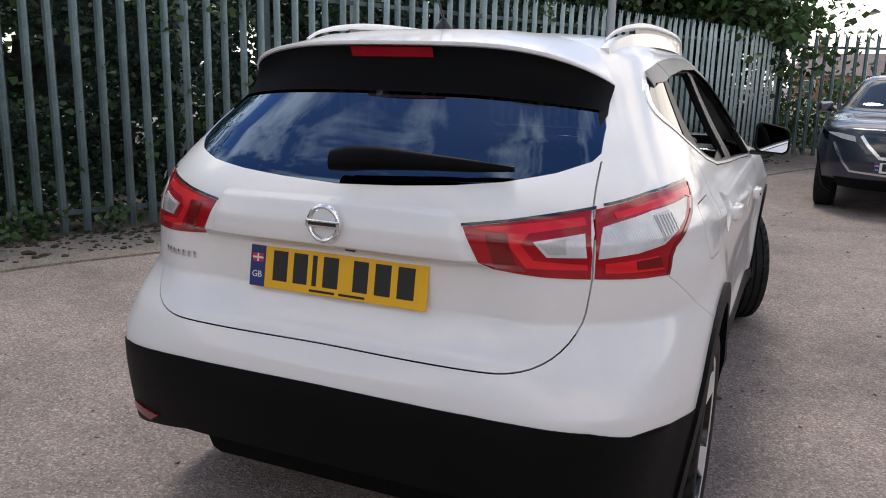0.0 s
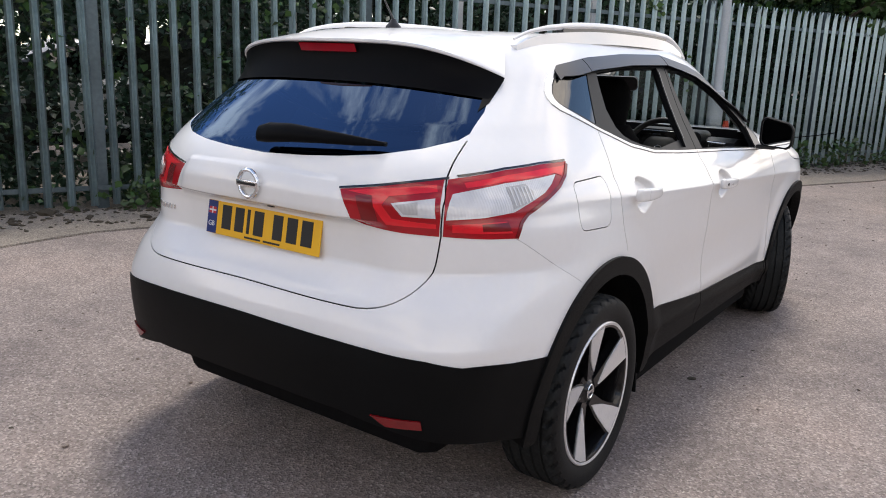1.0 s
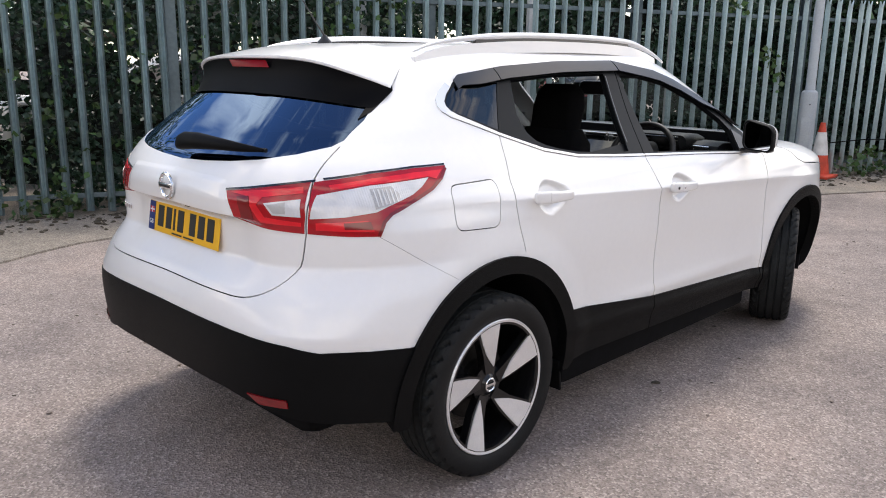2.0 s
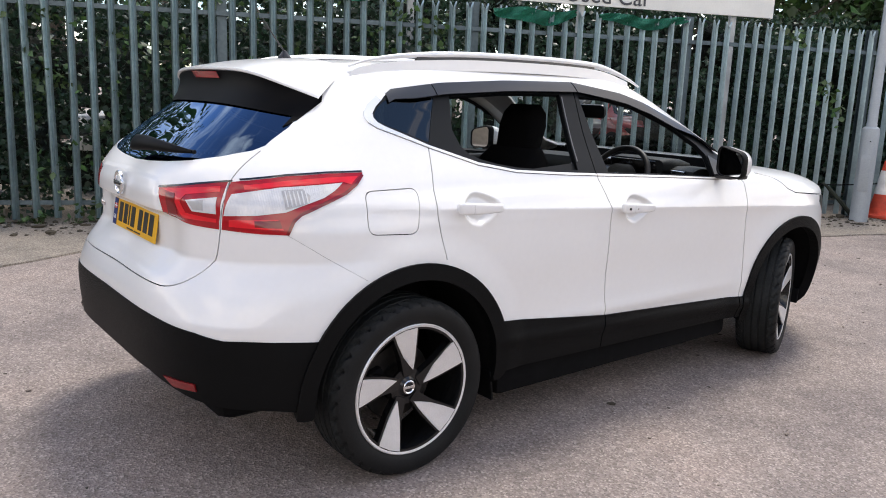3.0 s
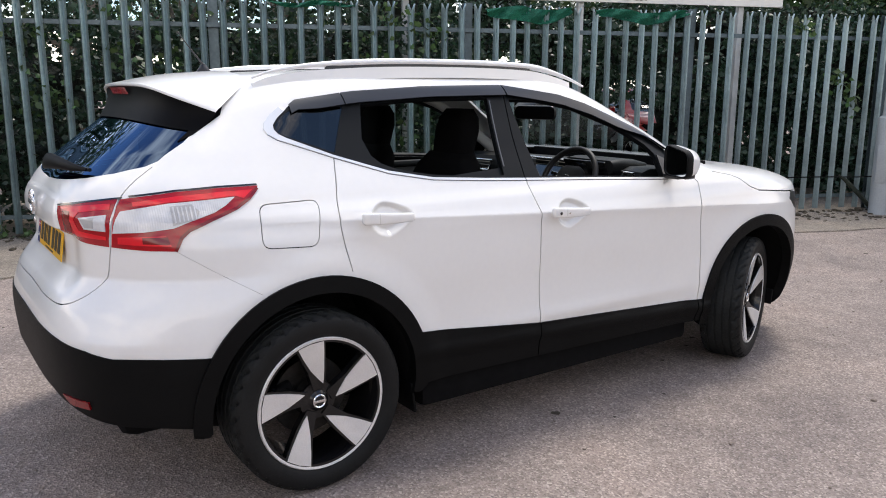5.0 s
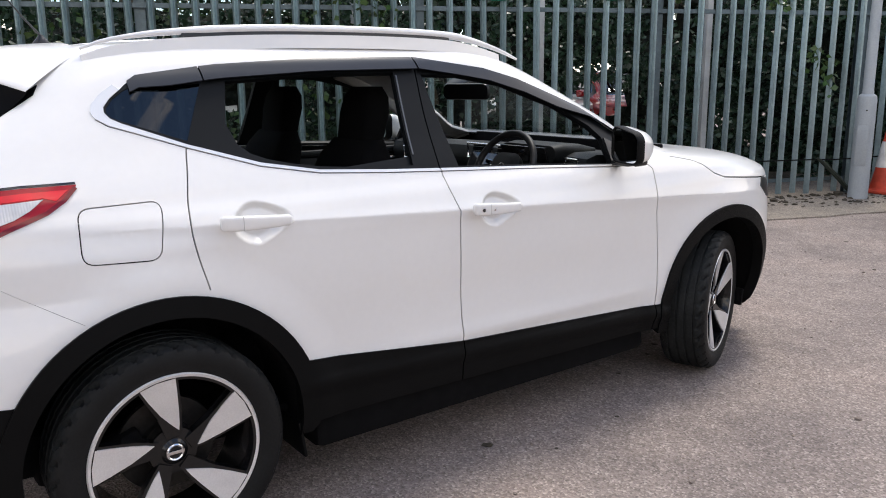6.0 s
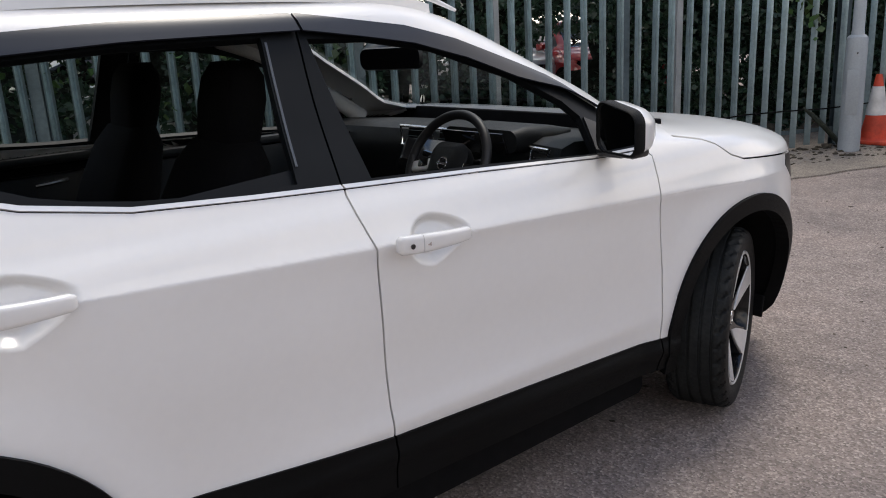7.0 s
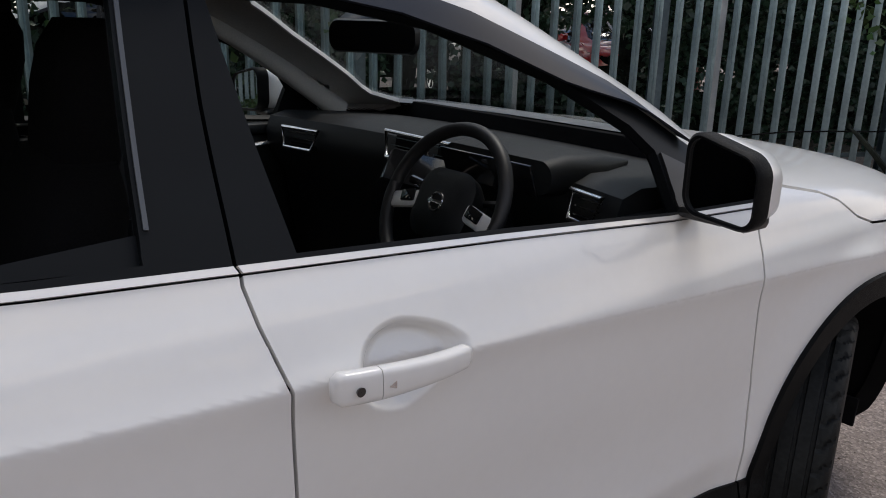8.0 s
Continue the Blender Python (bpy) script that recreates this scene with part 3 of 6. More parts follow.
# ---------- car: trim and fittings ----------
def patch(name, outline, mat, parent, label="", side=1, lift=0.004, rim=0.01, step=0.014, lean=0.0):
    """A piece that follows the body surface inside an outline."""
    from mathutils.geometry import delaunay_2d_cdt
    q = []
    for p in outline:
        s, v = param(p)
        if not q or abs(s - q[-1][0]) + abs(v - q[-1][1]) > 1e-5:
            q.append((max(s, 0.0), v))
    poly = np.array(q)
    lo, hi = poly.min(0), poly.max(0)
    g = np.array([(a, b) for a in np.arange(lo[0] + step / 2, hi[0], step) for b in np.arange(lo[1] + step / 2, hi[1], step)]).reshape(-1, 2)
    pts = q + [tuple(map(float, p)) for p in g[inside(poly, g)]]
    res = delaunay_2d_cdt([Vector(p) for p in pts], [(i, (i + 1) % len(q)) for i in range(len(q))], [], 0, 1e-6)
    uv = np.array([(p.x, p.y) for p in res[0]])
    t = np.array([tuple(f) for f in res[2] if len(f) == 3])
    t = t[inside(poly, uv[t].mean(1))]
    N = body_normal(uv[:, 0], uv[:, 1])
    P = body(uv[:, 0], uv[:, 1])
    if callable(lift):
        P = P + N * lift(P)[:, None]
        N = N + np.array([0.0, 0.0, lean])
        N /= np.linalg.norm(N, axis=1)[:, None]
    else:
        P = P + N * lift
    a, b, c = P[t[:, 0]], P[t[:, 1]], P[t[:, 2]]
    flip = np.einsum("ij,ij->i", np.cross(b - a, c - a), N[t].mean(1)) < 0
    t[flip] = t[flip][:, ::-1]
    verts, norms, faces = list(P), list(N), [tuple(f) for f in t]
    count = {}
    for f in t:
        for i in range(3):
            e = (f[i], f[(i + 1) % 3])
            key = (min(e), max(e))
            count[key] = None if key in count else e
    for e in count.values():
        if e is None:
            continue
        a, b = e
        n = np.cross(P[b] - P[a], N[a])
        n /= max(np.linalg.norm(n), 1e-9)
        k = len(verts)
        verts += [P[a], P[b], P[b] - N[b] * rim, P[a] - N[a] * rim]
        norms += [n] * 4
        faces.append((k + 1, k, k + 3, k + 2))
    V, M = np.array(verts), np.array(norms)
    if side < 0:
        V, M, faces = V * (-1, 1, 1), M * (-1, 1, 1), [f[::-1] for f in faces]
    return child(new(name, mesh_of(name, V, faces, mat, M)), parent, label)


def lens(name, colour, rough=0.12, ribs=0.0, coat=1.0):
    m = material(name, colour, rough, coat=coat, stain=0.12, stain_scale=16)
    if ribs:
        nt = m.node_tree
        tc = nt.nodes.new("ShaderNodeTexCoord")
        wv = nt.nodes.new("ShaderNodeTexWave")
        wv.bands_direction = "Y"
        wv.inputs["Scale"].default_value = ribs
        bp = nt.nodes.new("ShaderNodeBump")
        bp.inputs["Distance"].default_value = 0.0005
        nt.links.new(tc.outputs["Object"], wv.inputs["Vector"])
        nt.links.new(wv.outputs["Fac"], bp.inputs["Height"])
        nt.links.new(bp.outputs[0], nt.nodes["Principled BSDF"].inputs["Normal"])
    return m


RED = lens("red_lens", (0.34, 0.004, 0.010), coat=0.15)
RED_BRIGHT = lens("bright_red_lens", (0.70, 0.014, 0.024), coat=0.2)
RED_DARK = lens("dark_red_lens", (0.17, 0.004, 0.006), coat=0.3)
CLEAR = lens("clear_lens", (0.62, 0.62, 0.63), 0.14, ribs=45)
CLEAR_GREY = lens("reflector_lens", (0.44, 0.435, 0.43), 0.15, ribs=60)
SPOILER_BLACK = material("spoiler_black", (0.0025, 0.0025, 0.003), 0.45, spec=0.06, stain=0.1, stain_scale=8)
GLOSSBLACK = material("gloss_black", (0.010, 0.010, 0.011), 0.12, coat=0.8, stain=0.1)

outer_white = tail([(0.645, 1.012), (0.645, 1.082)], False, False) + flank([(-0.53, 1.098), (-0.47, 1.108), (-0.265, 1.122), (-0.30, 1.096), (-0.34, 1.075), (-0.43, 1.046), (-0.47, 1.030)], False, False) + tail([(0.72, 1.018), (0.645, 1.012)], False, False)
outer_grey = flank([(-0.47, 1.098), (-0.405, 1.104), (-0.385, 1.080), (-0.395, 1.058), (-0.47, 1.038)])
outer_fog = flank([(-0.56, 1.000), (-0.49, 1.003), (-0.485, 0.978), (-0.56, 0.980)])
inner_white = tail([(0.510, 1.052), (0.612, 1.070), (0.622, 1.016), (0.541, 1.018)])
inner_grey = tail([(0.522, 1.048), (0.575, 1.058), (0.580, 1.024), (0.545, 1.024)])
inner_dark = tail([(0.405, 1.066), (0.450, 1.070), (0.478, 1.000), (0.430, 1.000)])
inner_bar = tail([(0.375, 1.076), (0.605, 1.106), (0.612, 1.088), (0.50, 1.070), (0.485, 1.046), (0.515, 1.010), (0.625, 1.000), (0.626, 0.988), (0.50, 0.992), (0.462, 1.040), (0.455, 1.068)])
for side in (1, -1):
    lamp = panel("tail_lamp", ["lamp_outer"], RED, car, "red and clear wrap-round tail lamp", side=side, lift=0.002)
    patch("light_guide", flank([(-0.57, 1.112), (-0.445, 1.130), (-0.31, 1.140), (-0.20, 1.143), (-0.235, 1.117), (-0.265, 1.126), (-0.47, 1.112), (-0.57, 1.098)]), RED_BRIGHT, lamp, side=side, lift=0.0035, rim=0.004, step=0.01)
    patch("clear_lens", outer_white, CLEAR, lamp, side=side, lift=0.005, rim=0.006, step=0.01)
    patch("reversing_lamp", outer_grey, CLEAR_GREY, lamp, side=side, lift=0.0065, rim=0.004, step=0.01)
    for k in range(6):
        y = -0.463 + 0.0125 * k
        patch("reflector_bar", flank([(y, 1.046 + 0.002 * k), (y, 1.096), (y + 0.0045, 1.0965), (y + 0.0045, 1.047 + 0.002 * k)]), CLEAR, lamp, side=side, lift=0.0082, rim=0.002, step=0.02)
    patch("lamp_seal", strip(flank([(-0.472, 0.957), (-0.450, 1.000), (-0.425, 1.022), (-0.357, 1.052), (-0.262, 1.088), (-0.215, 1.117), (-0.182, 1.148)], False, False), 0.010), RED_DARK, lamp, side=side, lift=0.004, rim=0.004)
    patch("fog_lens", outer_fog, RED_DARK, lamp, side=side, lift=0.0035, rim=0.004, step=0.01)
    patch("lower_lens", tail([(0.660, 1.000), (0.76, 1.006), (0.775, 0.972), (0.662, 0.978)]), RED_BRIGHT, lamp, side=side, lift=0.0030, rim=0.004, step=0.01)
    lamp = panel("tailgate_lamp", ["lamp_inner"], RED, car, "red and clear tailgate lamp", side=side, lift=0.002)
    patch("light_guide", inner_bar, RED_BRIGHT, lamp, side=side, lift=0.0035, rim=0.004, step=0.01)
    patch("clear_lens", inner_white, CLEAR, lamp, side=side, lift=0.005, rim=0.006, step=0.01)
    patch("reversing_lamp", inner_grey, CLEAR_GREY, lamp, side=side, lift=0.0065, rim=0.004, step=0.01)
    patch("stop_lens", inner_dark, RED_DARK, lamp, side=side, lift=0.0035, rim=0.004, step=0.01)
    patch("lamp_seal", strip(tail([(0.348, 1.082), (0.45, 1.096), (0.624, 1.125)], False, False), 0.006), GLOSSBLACK, car, side=side, lift=0.003, rim=0.004)
    patch("lamp_seal", strip(flank([(-0.575, 1.130), (-0.445, 1.148), (-0.31, 1.157), (-0.180, 1.159)], False, False), 0.005), GLOSSBLACK, car, side=side, lift=0.003, rim=0.004)
    patch("rear_reflector", tail([(0.530, 0.456), (0.668, 0.456), (0.670, 0.430), (0.575, 0.428)]), RED_DARK, car, side=side, lift=0.010, rim=0.012)
    # smoked wind deflectors over the side windows
    top = dlo_top[::-1]
    for a, b in ((0.022, 0.238), (0.243, 1.054), (1.062, 2.02)):
        ys = np.linspace(a, b, max(9, int((b - a) / 0.05)))
        up = np.interp(ys, [p[0] for p in top], [p[1] for p in top])
        drop = np.where(ys < 0.24, 0.022 + 0.024 * np.clip(ys / 0.14, 0, 1) ** 0.6, 0.046) * np.clip((2.06 - ys) / 0.35, 0.35, 1)

        def flare(P, ys=ys, up=up, drop=drop):
            f = np.clip((np.interp(P[:, 1], ys, up) + 0.004 - P[:, 2]) / (np.interp(P[:, 1], ys, drop) + 0.004), 0, 1)
            return 0.004 + 0.016 * np.clip((P[:, 1] + 0.03) / 0.18, 0.2, 1) * f ** 0.7
        rise = 0.004 + 0.014 * np.clip((ys - 1.25) / 0.5, 0, 1) * np.clip((2.05 - ys) / 0.15, 0, 1)
        patch("wind_deflector", flank([(float(y), float(z + h)) for y, z, h in zip(ys, up, rise)] + [(float(y), float(z - d)) for y, z, d in zip(ys[::-1], up[::-1], drop[::-1])]), VISOR, car, "smoked plastic wind deflector", side=side, lift=flare, rim=0.005, lean=0.15)


# rear spoiler
def spoiler():
    n = 61
    top, under = bmesh.new(), bmesh.new()
    rows_t, rows_u = [], []
    for i in range(n):
        q = -1 + 2 * i / (n - 1)
        q = math.copysign(1 - (1 - abs(q)) ** 1.25, q)
        k = abs(q)
        ky, kz = 0.35 * k ** 2 + 0.65 * k ** 9, 0.85 * k ** 4 + 0.15 * k ** 16
        pts = []
        for j in range(11):
            u = j / 10
            ex, ey, ez = 0.462 + 0.114 * u, -0.058 - 0.184 * u, 1.516 - 0.112 * u ** 1.25
            cy, cz = -0.075 - 0.362 * u, 1.558 - 0.052 * u + 0.010 * math.sin(math.pi * u)
            kf, kg = ky * u + k ** 2 * (1 - u), kz * u + k ** 3 * (1 - u)
            pts.append((q * ex, cy + (ey - cy) * kf, cz + (ez - cz) * kg))
        x, yt, zt = pts[-1]
        thin = 1 - 0.75 * k ** 10
        pts += [(x, yt - 0.002 * thin, zt - 0.004 * thin), (x, yt, zt - 0.010 * thin), (x, yt + 0.008 * thin, zt - 0.013 * thin)]
        rows_t.append([top.verts.new(p) for p in pts])
        # the black runs down over the glass in place of the spoiler's reflection there
        zg = 1.372 - 0.035 * k ** 3
        sg, vg = s_rear(abs(x) * 0.995, zg)
        yg = float(body(np.array([sg]), np.array([vg]))[0][1]) - 0.006
        a, b = Vector((x, yt + 0.008 * thin, zt - 0.013 * thin)), Vector((x * 0.995, yg, zg))
        ub = [a, a.lerp(b, 0.30) + Vector((0, 0.014, 0.004)), a.lerp(b, 0.65) + Vector((0, 0.012, 0.0)), b, b + Vector((0, 0.03, 0.01))]
        rows_u.append([under.verts.new(p) for p in ub])
    for rows, bm in ((rows_t, top), (rows_u, under)):
        for A, B in zip(rows, rows[1:]):
            for j in range(len(A) - 1):
                bm.faces.new((A[j], A[j + 1], B[j + 1], B[j]))
    part("spoiler", top, PAINT, car, sharp=50)
    part("spoiler_underside", under, SPOILER_BLACK, car, "black spoiler underside", sharp=50)
    bm = bmesh.new()
    cols = []
    for i in range(13):
        x = -0.125 + 0.25 * i / 12
        k = abs(x) / 0.585
        y0 = -0.449 + 0.085 * k ** 2
        cols.append([bm.verts.new((x, y0 + dy, z)) for dy, z in ((0.004, 1.489), (0.008, 1.484), (0.018, 1.464), (0.030, 1.460))])
    for A, B in zip(cols, cols[1:]):
        for j in range(3):
            bm.faces.new((A[j], A[j + 1], B[j + 1], B[j]))
    part("high_brake_lamp", bm, RED, car, "dark red brake lamp strip")
    for side in (1, -1):
        patch("spoiler_end", tail([(0.563, 1.392), (0.540, 1.42), (0.548, 1.36), (0.574, 1.302), (0.580, 1.325)]), SPOILER_BLACK, car, side=side, lift=0.002)


spoiler()

# rear wiper with its parking cover
bm = bmesh.new()
tube(bm, [(-0.02, -0.716, 1.205), (0.03, -0.722, 1.212), (0.12, -0.720, 1.218), (0.24, -0.706, 1.216), (0.36, -0.690, 1.212), (0.44, -0.662, 1.208)], [0.026, 0.032, 0.029, 0.021, 0.014, 0.006], 14, flat=0.45)
wiper = part("rear_wiper", bm, SPOILER_BLACK, car, "black rear wiper arm and blade")
bm = bmesh.new()
tube(bm, [(0.02, -0.704, 1.200), (0.2, -0.694, 1.207), (0.33, -0.680, 1.208), (0.44, -0.650, 1.207)], 0.007, 8)
part("wiper_blade", bm, RUBBER, wiper)

# roof rails, each on feet that blend into the roof
for side in (1, -1):
    pts = rounded([(0.504 * side, -0.075, 1.525), (0.509 * side, -0.02, 1.545), (0.514 * side, 0.06, 1.562), (0.523 * side, 0.20, 1.579), (0.529 * side, 0.50, 1.596), (0.530 * side, 0.90, 1.601), (0.526 * side, 1.20, 1.596), (0.520 * side, 1.36, 1.582), (0.508 * side, 1.54, 1.543), (0.495 * side, 1.66, 1.505)], False, 0.03)
    bm = bmesh.new()
    tube(bm, pts, [0.005 + 0.009 * min(1, 5 * t / len(pts), 5 * (len(pts) - 1 - t) / len(pts)) for t in range(len(pts))], 12, flat=0.8)
    rail = part("roof_rail", bm, SILVER, car, "silver roof rail")
    # a black strip stands in for the dark open slot under the rail
    slot = [p for p in pts if 0.22 < p.y < 1.30]
    for nm, lo, hi, half, line, mat in (("rail_base", -0.034, -0.006, 0.008, slot, TRIM), ("rail_plinth", -0.065, -0.0195, 0.012, [p for p in pts if p.y < 1.56], PAINT)):
        bm = bmesh.new()
        rows = [[bm.verts.new((p.x + dx, p.y, p.z + dz)) for dx, dz in ((-half * 1.5, lo), (-half, hi), (half, hi), (half * 1.5, lo))] for p in line]
        for A, B in zip(rows, rows[1:]):
            for k in range(4):
                bm.faces.new((A[k], A[(k + 1) % 4], B[(k + 1) % 4], B[k]))
        bm.faces.new(rows[0])
        bm.faces.new(rows[-1])
        part(nm, bm, mat, rail, sharp=50)

# aerial
bm = bmesh.new()
lathe(bm, [(0.001, 0.0), (0.030, 0.0), (0.028, 0.010), (0.016, 0.024), (0.008, 0.036), (0.001, 0.038)], "z", 20, (0, -0.085, 1.552), closed=False)
aerial = part("aerial", bm, TRIM, car)
bm = bmesh.new()
tube(bm, [(0, -0.085, 1.585), (0, -0.13, 1.64), (0, -0.185, 1.715)], [0.004, 0.003, 0.002], 8)
part("mast", bm, TRIM, aerial)


# door mirrors
MIRROR = material("mirror_glass", (0.82, 0.84, 0.86), 0.015, metal=1.0)


def rounded_rect(w, h, r, n=6, skew=0.0):
    out = []
    for cx, cz, a0 in ((w - r, h - r, 0), (-w + r, h - r, 90), (-w + r, -h + r, 180), (w - r, -h + r, 270)):
        for i in range(n + 1):
            a = radians(a0 + 90 * i / n)
            x, z = cx + r * math.cos(a), cz + r * math.sin(a)
            out.append((x, z + skew * x))
    return out


def loft(bm, rings, cap=True):
    vs = [[bm.verts.new(p) for p in r] for r in rings]
    for A, B in zip(vs, vs[1:]):
        for k in range(len(A)):
            bm.faces.new((A[k], A[(k + 1) % len(A)], B[(k + 1) % len(A)], B[k]))
    if cap:
        bm.faces.new(vs[0][::-1])
        bm.faces.new(vs[-1])
    return bm


def door_mirror(side):
    cx, cz = 0.944, 1.150
    TURN_IN = 0.16

    def outline(y, w, h, r, lean=0.0):
        return [(side * (cx + x - lean), y - TURN_IN * x, cz + z) for x, z in [(x, z * (1 - 1.3 * x) - 0.13 * x) for x, z in rounded_rect(w, h, r, 8)]]
    spec = [(1.874, 0.072, 0.062, 0.034, 0), (1.880, 0.079, 0.068, 0.038, 0), (1.90, 0.081, 0.070, 0.045, 0.003), (1.94, 0.077, 0.065, 0.045, 0.006), (1.98, 0.056, 0.049, 0.04, 0.009), (2.00, 0.030, 0.028, 0.022, 0.01)]
    m = part("door_mirror", loft(bmesh.new(), [outline(*q) for q in spec]), PAINT, car, "white door mirror with black surround", sharp=60)
    rings = [outline(*q) for q in ((1.888, 0.0820, 0.0705, 0.038), (1.852, 0.0830, 0.0715, 0.038), (1.846, 0.0785, 0.0670, 0.034), (1.848, 0.0735, 0.0625, 0.030), (1.857, 0.0730, 0.0620, 0.030))]
    part("bezel", loft(bmesh.new(), rings, False), CLAD, m, "black mirror bezel", sharp=60)
    bm = bmesh.new()
    bm.faces.new([bm.verts.new(p) for p in outline(1.853, 0.0732, 0.0622, 0.030)])
    part("mirror_glass", bm, MIRROR, m, smooth=False)
    bm = box((0.10, 0.070, 0.026), (side * 0.892, 1.915, 1.078), 0.012, (0, 0, 0))
    part("mirror_arm", bm, TRIM, m)
    bm = box((0.024, 0.08, 0.030), (side * 0.996, 1.885, 1.088), 0.012, (0, 0, 0))
    part("indicator", bm, TRIM, m)
    patch("sail_panel", flank([(1.900, 1.075), (1.912, 1.172), (1.99, 1.138), (2.01, 1.075)]), TRIM, car, side=side, lift=0.006)


for side in (1, -1):
    door_mirror(side)


# door handles
def handle(side, yc, zc, lock):
    x0 = float(body(*[np.array([q]) for q in s_side(yc - 0.10, zc)])[0][0])
    sq = [(math.copysign(abs(math.cos(t)) ** 0.55, math.cos(t)), math.copysign(abs(math.sin(t)) ** 0.55, math.sin(t))) for t in [2 * math.pi * k / 20 for k in range(20)]]

    def bar(y0, y1, n):
        rings = []
        for i in range(n):
            w = i / (n - 1)
            y = y0 + (y1 - y0) * w
            u = (y + 0.118) / 0.226
            end = min(1.0, 0.70 + 9 * (w if y1 < 0 else 1 - w))
            h = (0.0225 - 0.0065 * max(0.0, (u - 0.28) / 0.72)) * end
            out = 0.012 + 0.022 * math.sin(math.pi * min(1, 0.14 + 0.84 * u)) ** 0.7
            rings.append([(side * (x0 + out + x * 0.012 * end + 0.004 * u), yc + y, zc + 0.003 - 0.010 * (u - 0.3) + z * h) for x, z in sq])
        return loft(bmesh.new(), rings)
    h = part("door_handle", bar(-0.0555, 0.108, 15), PAINT, DOORS[side, "front" if lock else "rear"], sharp=60)
    part("handle_end", bar(-0.118, -0.0568, 8), PAINT, h, sharp=60)
    if lock:
        bm = bmesh.new()
        lathe(bm, [(0.0005, 0), (0.0055, 0), (0.0065, 0.004), (0.0005, 0.004)], "x", 16, (side * (x0 + 0.0405), yc - 0.088, zc + 0.003))
        part("key_lock", bm, GLOSSBLACK, h)
        tri = bmesh.new()
        tri.faces.new([tri.verts.new((side * (x0 + 0.0474), yc + y, zc + z)) for y, z in ((-0.048, 0.000), (-0.036, 0.006), (-0.036, -0.005))])
        part("touch_mark", tri, CHROME, h, smooth=False)


for side in (1, -1):
    handle(side, 0.292, 1.014, False)
    handle(side, 1.210, 0.963, True)


# number plate: yellow, its characters as plain bars
YELLOW = material("plate_yellow", (0.82, 0.45, 0.015), 0.35, coat=0.15, stain=0.04)
BLUE = material("plate_blue", (0.012, 0.03, 0.16), 0.35, stain=0.05)
WHITEINK = material("white_print", (0.75, 0.75, 0.75), 0.5, stain=0.05)
BLACKINK = material("black_print", (0.012, 0.012, 0.012), 0.45, stain=0.1)
REDINK = material("red_print", (0.5, 0.02, 0.03), 0.5, stain=0.05)


def lettering(words, size, m, mat, depth):
    """Built-in letters as a mesh, moved by m."""
    cu = bpy.data.curves.new("letters", "FONT")
    cu.body, cu.size, cu.extrude, cu.align_x = words, size, depth, "LEFT"
    txt = new("letters_curve", cu)
    me = bpy.data.meshes.new_from_object(txt.evaluated_get(bpy.context.evaluated_depsgraph_get()))
    bpy.data.objects.remove(txt)
    me.materials.clear()
    me.materials.append(mat)
    me.transform(m)
    return me


def plate(parent, m, base, bars):
    bm = bmesh.new()
    add_box(bm, (0.52, 0.004, 0.111), (0, 0, 0), 0.0018)
    bm.transform(m)
    pl = part("number_plate", bm, base, parent, "number plate with black characters", smooth=False)

    def bit(name, size, x, z, mat, turn=0):
        b = box(size, (x, -0.0026, z), 0.0, (0, turn, 0))
        b.transform(m)
        part(name, b, mat, pl, smooth=False)
    bit("blue_band", (0.046, 0.0012, 0.108), -0.236, 0, BLUE)
    bit("flag", (0.034, 0.0020, 0.022), -0.236, 0.022, REDINK)
    bit("flag_stripe", (0.034, 0.0026, 0.005), -0.236, 0.022, WHITEINK)
    bit("flag_stripe", (0.005, 0.0026, 0.022), -0.236, 0.022, WHITEINK)
    me = lettering("GB", 0.024, m @ pose(-0.252, -0.0040, -0.030, 90, 0, 0), WHITEINK, 0.0004)
    child(new("country_mark", me), pl)
    for x, w in bars:
        bit("character", (w, 0.0014, 0.079), x, 0.006, BLACKINK)
    for k in range(2):
        bit("small_print", (0.075, 0.0012, 0.006), -0.035 + 0.088 * k, -0.046, BLACKINK)
    return pl


CHARS = [(-0.165, 0.044), (-0.103, 0.042), (-0.060, 0.013), (-0.012, 0.044), (0.075, 0.042), (0.138, 0.044), (0.202, 0.046)]
plate(car, pose(0, -0.730, 0.912, -9, 0, 0), YELLOW, CHARS)

# round maker's badge: plain ring and bar
yb = float(body(np.array([0.0]), np.array([float(vofz(1.056))]))[0][1])
bm = bmesh.new()
tube(bm, [(0.042 * math.cos(a), yb - 0.010, 1.056 + 0.042 * math.sin(a)) for a in [2 * math.pi * k / 40 for k in range(40)]], 0.007, 10, True, 1.0)
badge = part("badge", bm, CHROME, car, "round chrome badge")
part("badge_bar", box((0.098, 0.010, 0.020), (0, yb - 0.013, 1.056), 0.003), CHROME, badge)
part("badge_mark", box((0.078, 0.003, 0.008), (0, yb - 0.0190, 1.056), 0.0), BLACKINK, badge)
for k in range(7):
    xk = -0.585 + 0.020 * k
    s_, v_ = s_rear(-xk, 0.912)
    q = body(np.array([s_]), np.array([v_]))[0]
    part("letter_bar", box((0.013, 0.004, 0.019), (xk, float(q[1]) - 0.002, 0.912), 0.001, (0, 0, -28)), CHROME, car)

# tailgate release button strip, tow cover
part("release_pad", box((0.030, 0.012, 0.010), (0.045, -0.728, 0.986), 0.003), GLOSSBLACK, car)

# ---------- wheels ----------
R_TYRE = 0.343


